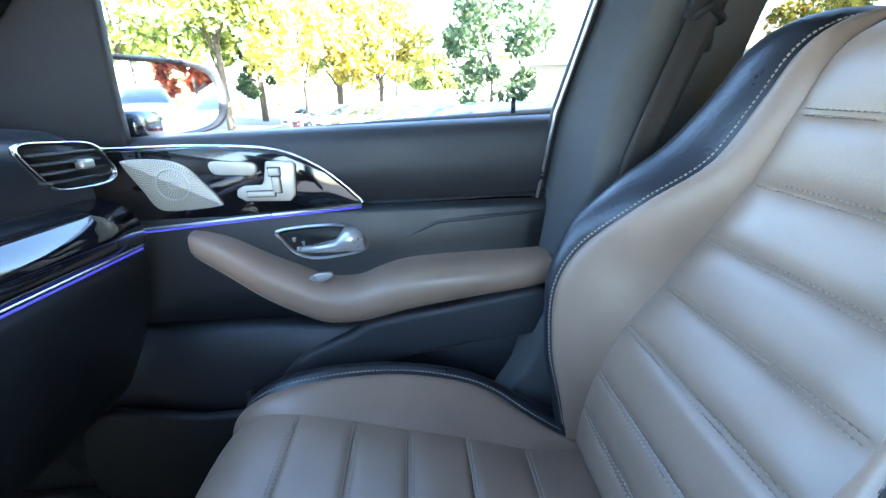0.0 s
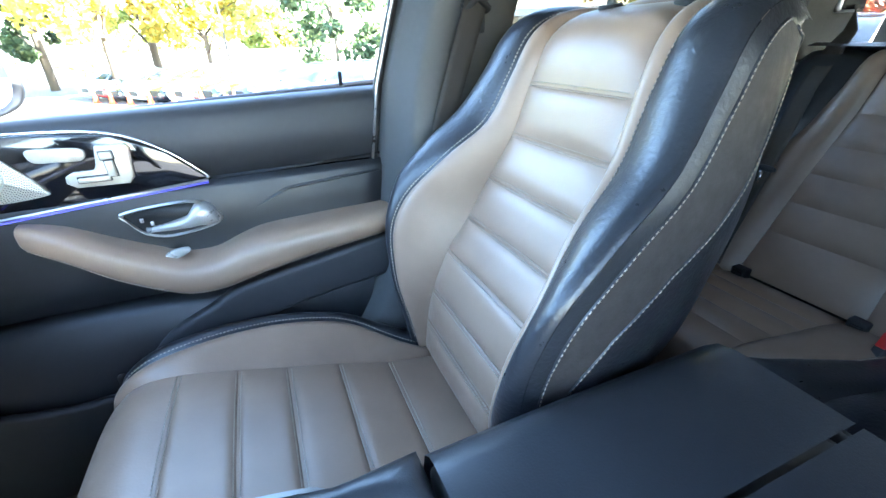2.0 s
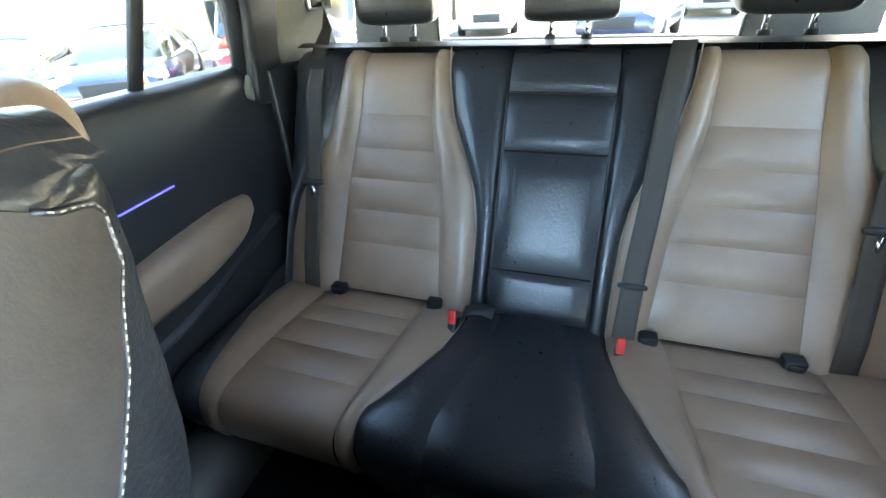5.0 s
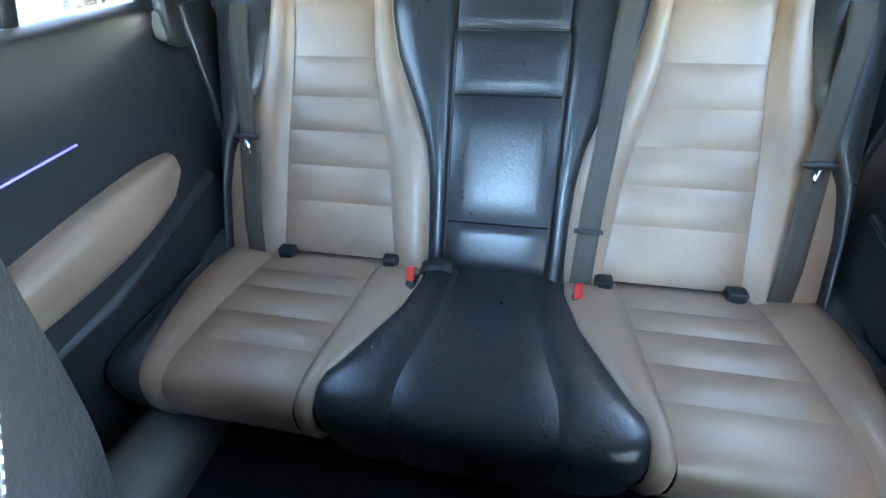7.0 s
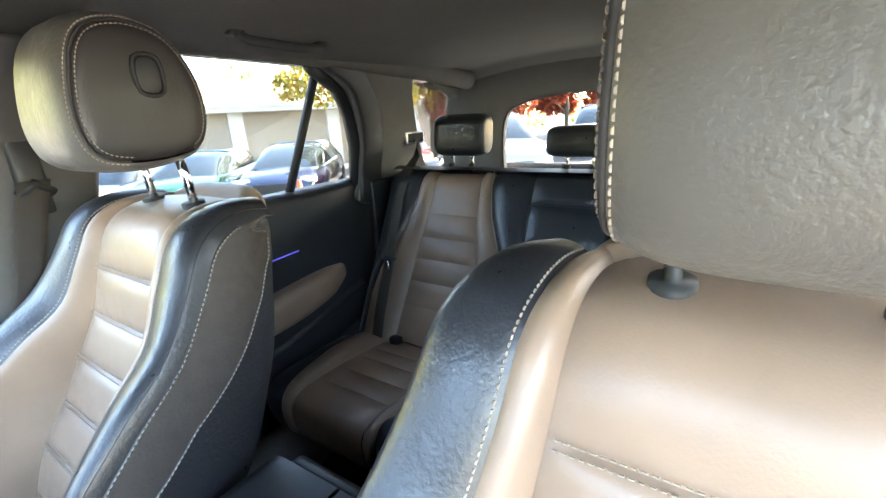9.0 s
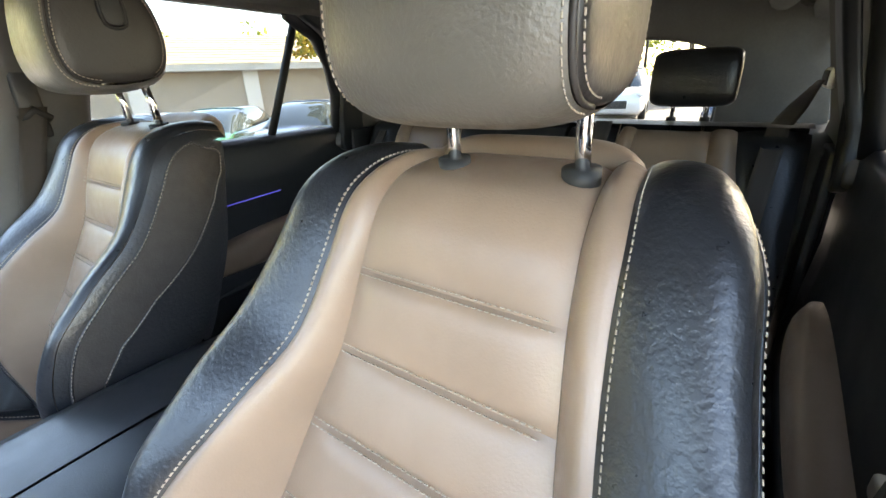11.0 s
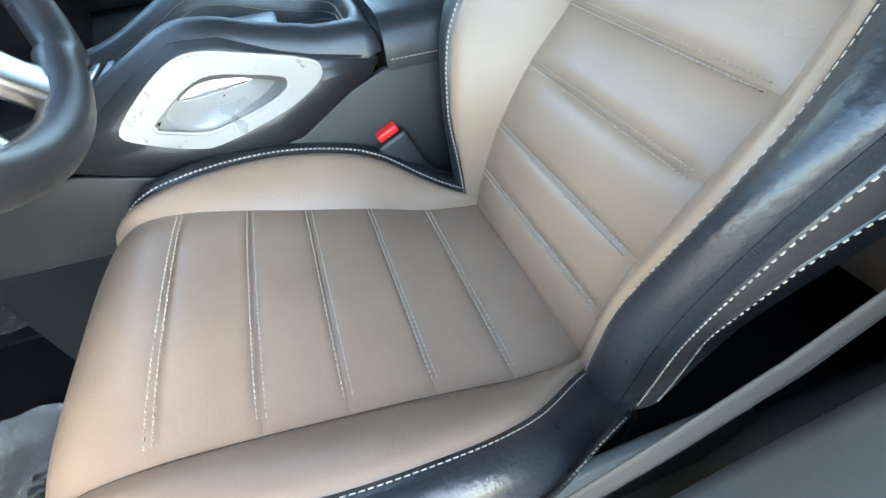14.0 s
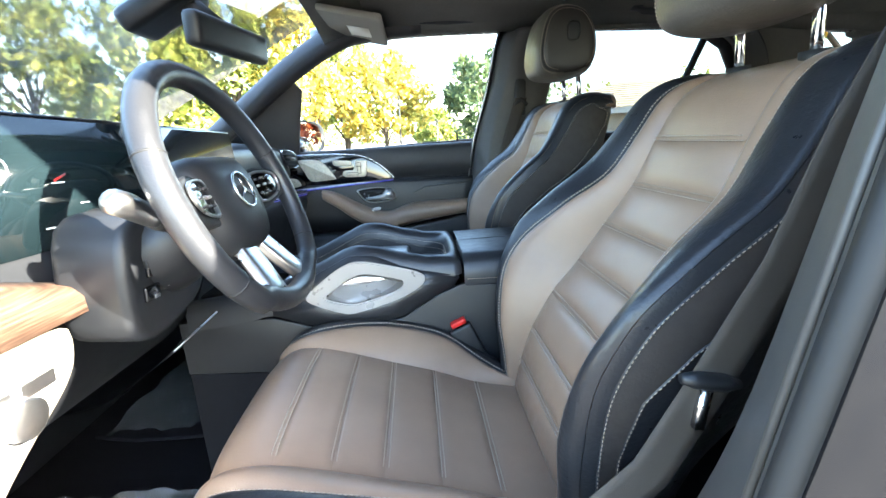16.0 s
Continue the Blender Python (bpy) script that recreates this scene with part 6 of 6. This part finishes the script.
for i, (x, y, a, c, kind) in enumerate(((13, -1.0, 2.9, 8, "saloon"), (17, 3.5, 3.3, 4, "suv"), (21, -4, 3.1, 5, "saloon"), (19, 8.5, 3.4, 3, "suv"), (24, 1, 3.2, 0, "saloon"), (9, -7.5, 2.2, 4, "saloon"), (11.5, -10.5, 2.2, 8, "suv"), (14, -13.5, 2.2, 5, "saloon"))):
    parked_car(x, y, a, PAINTS[c], kind, "%s parked car seen through the rear glass" % NAMES[c])

CONE = plain("orange_cone", (.75, .12, .03), .5)
CONEW = plain("cone_band", (.8, .75, .7), .5)


def cone():
    c = thing("traffic_cone", "orange traffic cone on the asphalt", "traffic cone", (0, 0, 0), "traffic cones")
    part("body", tube([(0, 0, .03), (0, 0, .1), (0, 0, .65), (0, 0, .71)], [.15, .135, .04, .03], 16), CONE, c)
    part("foot", box(0, 0, .018, .36, .36, .035, .02), CONE, c)
    return c


first = cone()
for k in range(-8, 5):
    x, y = 2.35 + 1.25 * k - .65, 14.0 - 2.15 * k - 1.0
    if k == -8:
        first.location = (x, y, lot_height(y))
    else:
        copy_thing(first, Matrix.Translation((x, y, lot_height(y))))


# ---- trees ----
def leaf_mat(name, cols):
    m, nt, p = nodes_of(name)
    g = nt.nodes.new("ShaderNodeNewGeometry")
    r = ramp(nt, g.outputs["Random Per Island"], [(i / (len(cols) - 1), c) for i, c in enumerate(cols)])
    nt.links.new(r.outputs[0], p.inputs["Base Color"])
    p.inputs["Roughness"].default_value = .6
    t = nt.nodes.new("ShaderNodeBsdfTranslucent")
    nt.links.new(r.outputs[0], t.inputs[0])
    mx = nt.nodes.new("ShaderNodeMixShader")
    mx.inputs[0].default_value = .35
    nt.links.new(p.outputs[0], mx.inputs[1])
    nt.links.new(t.outputs[0], mx.inputs[2])
    nt.links.new(mx.outputs[0], nt.nodes["Material Output"].inputs[0])
    return m


YELLOW = leaf_mat("yellow_leaves", [(.20, .22, .05), (.38, .36, .07), (.52, .43, .08), (.45, .28, .04)])
GREENY = leaf_mat("yellow_green_leaves", [(.09, .14, .03), (.24, .28, .06), (.42, .40, .09)])
PINE = leaf_mat("pine_needles", [(.03, .06, .025), (.07, .11, .045), (.12, .15, .06)])
REDL = leaf_mat("red_leaves", [(.14, .02, .012), (.28, .05, .02), (.30, .09, .03)])
BARK = mottled("grey_bark", (.10, .08, .06), .9, .3, 4, bump_scale=40, bump_str=.8)


def leaves(rng, centres, radii, n, size, flat=1.0):
    """Small leaves strewn about clump centres: one mesh of loose quads."""
    k = rng.integers(0, len(centres), n)
    d = rng.normal(size=(n, 3))
    d /= np.linalg.norm(d, axis=1, keepdims=True)
    pos = centres[k] + d * (radii[k] * rng.uniform(.35, 1.0, n) ** .6)[:, None] * np.array([1, 1, flat])
    a = rng.normal(size=(n, 3))
    a /= np.linalg.norm(a, axis=1, keepdims=True)
    b = np.cross(a, rng.normal(size=(n, 3)))
    b /= np.linalg.norm(b, axis=1, keepdims=True)
    s = size * rng.uniform(.6, 1.4, n)[:, None]
    v = np.stack([pos - a * s, pos + b * s * .6, pos + a * s, pos - b * s * .6], 1).reshape(-1, 3)
    me = bpy.data.meshes.new("crown")
    me.from_pydata(v.tolist(), [], (np.arange(4 * n).reshape(-1, 4)).tolist())
    return me


def tree(x, y, h, w, mat, label, seed, conifer=False, n=2600, size=.13, gap=.3):
    rng = np.random.default_rng(seed)
    z = lot_height(y)
    t = thing("tree", label, "tree", (x, y, z), "trees")
    limbs = [tube([(x, y, z), (x + .1, y, z + h * .3), (x, y + .1, z + h * .6), (x, y, z + h * .95)], [h * .022, h * .018, h * .011, h * .003], 8)]
    cen, rad = [], []
    for i in range(46 if not conifer else 60):
        if conifer:
            f = rng.uniform(.14, 1.0)
            r = w * .5 * (1.02 - f) ** .75 * rng.uniform(.35, 1.0)
            a = rng.uniform(0, 2 * math.pi)
            cen.append((x + r * math.cos(a), y + r * math.sin(a), z + h * f))
            rad.append(w * .5 * (.09 + .13 * (1 - f)))
        else:
            f = rng.uniform(gap, 1.0)
            r = w * .5 * math.sqrt(max(0.05, 1 - ((f - .58) / .48) ** 2)) * rng.uniform(.2, 1.0) ** .6
            a = rng.uniform(0, 2 * math.pi)
            cen.append((x + r * math.cos(a), y + r * math.sin(a), z + h * f))
            rad.append(w * rng.uniform(.07, .15))
    trunk = part("trunk", limbs[0], BARK, t)
    for i in range(7):
        c = cen[i * 5]
        part("limb", tube([(x, y, z + (c[2] - z) * .55), ((x + c[0]) / 2, (y + c[1]) / 2, z + (c[2] - z) * .85), c], [h * .009, h * .006, h * .002], 5), BARK, t)
    me = leaves(rng, np.array(cen), np.array(rad), n, size, .7 if conifer else 1.0)
    me.transform(Matrix.Translation((-x, -y, -z)))
    me.materials.append(mat)
    c = new("crown", me)
    c.parent = t
    c["kind"] = "stuff"
    return t


def polar(az, d):
    return d * math.sin(radians(az)), d * math.cos(radians(az))


TREES = [(10, 36, 8.4, 9.5, PINE, "broad green pine beyond the parked cars", False), (3, 55, 6, 6, GREENY, "small green tree far off", False),
         (-4, 37, 9.5, 8, YELLOW, "yellow autumn tree beyond the parked cars", False), (-13, 34, 12, 9, YELLOW, "yellow autumn tree beyond the parked cars", False),
         (-22, 35, 13, 9, GREENY, "yellow-green autumn tree beyond the lot", False), (-31, 33, 10, 9, GREENY, "yellow-green autumn tree beyond the lot", False), (-9, 42, 15, 9, GREENY, "thin yellow-green tree behind others", False),
         (-40, 36, 11, 10, GREENY, "yellow-green autumn tree beyond the lot", False), (-52, 38, 12, 10, YELLOW, "yellow autumn tree ahead of the car", False), (-64, 40, 10, 11, GREENY, "pale green tree ahead of the car", False),
         (-27, 44, 14, 7, PINE, "dark conifer behind the yellow trees", True), (-18, 45, 15, 6, PINE, "dark conifer behind the yellow trees", True), (-78, 42, 10, 11, YELLOW, "yellow autumn tree ahead of the car", False), (-92, 45, 9, 10, GREENY, "green tree ahead of the car", False),
         (48.5, 14.5, 8.5, 5.5, YELLOW, "golden autumn tree beside the building", False), (57, 21, 9, 6, YELLOW, "golden autumn tree beside the building", False),
         (63, 20, 6.0, 5.0, REDL, "red autumn tree behind the car", False), (74, 26, 6, 4.5, REDL, "red autumn tree behind the car", False), (20, 30, 3.4, 4.2, REDL, "low red bush by the building", False),
         (84, 45, 12, 9, GREENY, "green tree behind the car", False), (95, 38, 7, 5, YELLOW, "yellow tree behind the car", False), (101, 46, 13, 11, GREENY, "green tree behind the car", False), (110, 42, 12, 10, YELLOW, "yellow tree behind the car", False), (120, 44, 12, 10, GREENY, "green tree behind the car", False), (134, 40, 11, 10, GREENY, "green tree beyond the lot", False)]
for i, (az, d, h, w, m, lab, con) in enumerate(TREES):
    x, y = polar(az, d)
    tree(x, y, h, w, m, lab, 100 + i, con, n=9000 if d < 25 else 4600, size=.12 if d < 25 else .24, gap=.12 if m is PINE else .3)


# ---- building, walls, lamp posts ----
def office():
    b = thing("low_building", "low beige building with a pale hipped roof", "building", (16, 20, -1.0))
    rot = radians(-28)
    R = Matrix.Translation((15.5, 19.5, -1.0)) @ Matrix.Rotation(rot, 4, "Z")

    def put(bm):
        bmesh.ops.transform(bm, matrix=R, verts=bm.verts)
        return bm
    part("wall", put(box(0, 5, 1.6, 20, 10, 3.2, .02)), BEIGE, b, smooth=False)
    part("fascia", put(box(0, 5, 3.35, 21.4, 11.4, .32, .02)), plain("pale_fascia", (.62, .6, .55), .7), b, smooth=False)
    roof_m = mottled("pale_tan_shingles", (.40, .34, .25), .85, .15, 3)
    part("roof", put(sheet([[(-10.7, -.7, 3.5), (10.7, -.7, 3.5), (10.7, 10.7, 3.5), (-10.7, 10.7, 3.5)], [(-5.5, 4.6, 5.2), (5.5, 4.6, 5.2), (5.5, 5.4, 5.2), (-5.5, 5.4, 5.2)]], True, cap=True)), roof_m, b, smooth=False)
    for k in range(12):
        part("shingle_course", put(box(0, -.75 + k * .42, 3.53 + k * .142, 21.0 - k * .85, .05, .03, 0)), roof_m, b, smooth=False)
    for x in (-7.5, -2.5, 2.5, 7.5):
        part("pier", put(box(x, -.12, 1.6, .7, .3, 3.2, .02)), plain("white_pier", (.7, .68, .63), .7), b, smooth=False)
    for x in (5,):
        w = part("window", put(box(x, -.03, 1.5, 2.4, .1, 1.5, .01)), CAR_GLASS, b, smooth=False)
        part("sill", put(box(x, -.08, .72, 2.6, .2, .08, .01)), plain("pale_sill", (.6, .57, .5), .7), w, smooth=False)
    part("stack", put(box(4, 7, 5.0, 2.2, 2.2, 1.6, .03)), plain("white_stack", (.7, .7, .7), .6), b, smooth=False)


office()


def lamp_post(az, d, h):
    x, y = polar(az, d)
    z = lot_height(y)
    l = thing("street_lamp", "slim dark lamp post of the parking lot", "street lamp", (x, y, z), "lamp posts")
    part("pole", tube([(x, y, z), (x, y, z + h)], [.09, .06], 8), DARK, l)
    part("head", box(x - .25, y, z + h, .7, .25, .1, .03), DARK, l)


lamp_post(-2, 34, 6.0)
lamp_post(3, 44, 4.5)
lamp_post(80, 28, 7.0)
lamp_post(86, 40, 8.0)
w = finish("pale_wall", box(8, 47, -.4, 40, .3, 2.4, .02), plain("pale_render", (.62, .6, .55), .8), smooth=False)
tagged(w, "pale low wall across the lot", "wall", kind="structure")


def woods():
    rng = np.random.default_rng(7)
    n = 500
    az = np.radians(rng.uniform(-110, 150, n))
    d = rng.uniform(60, 85, n)
    c = np.stack([d * np.sin(az), d * np.cos(az), -1.5 + rng.uniform(0, 1, n) ** 1.4 * 9], 1)
    me = leaves(rng, c, rng.uniform(1.0, 2.4, n), 26000, .32)
    me.materials.append(GREENY)
    ob = new("far_woods", me)
    tagged(ob, "far autumn woods round the lot", "woods", kind="stuff")


woods()
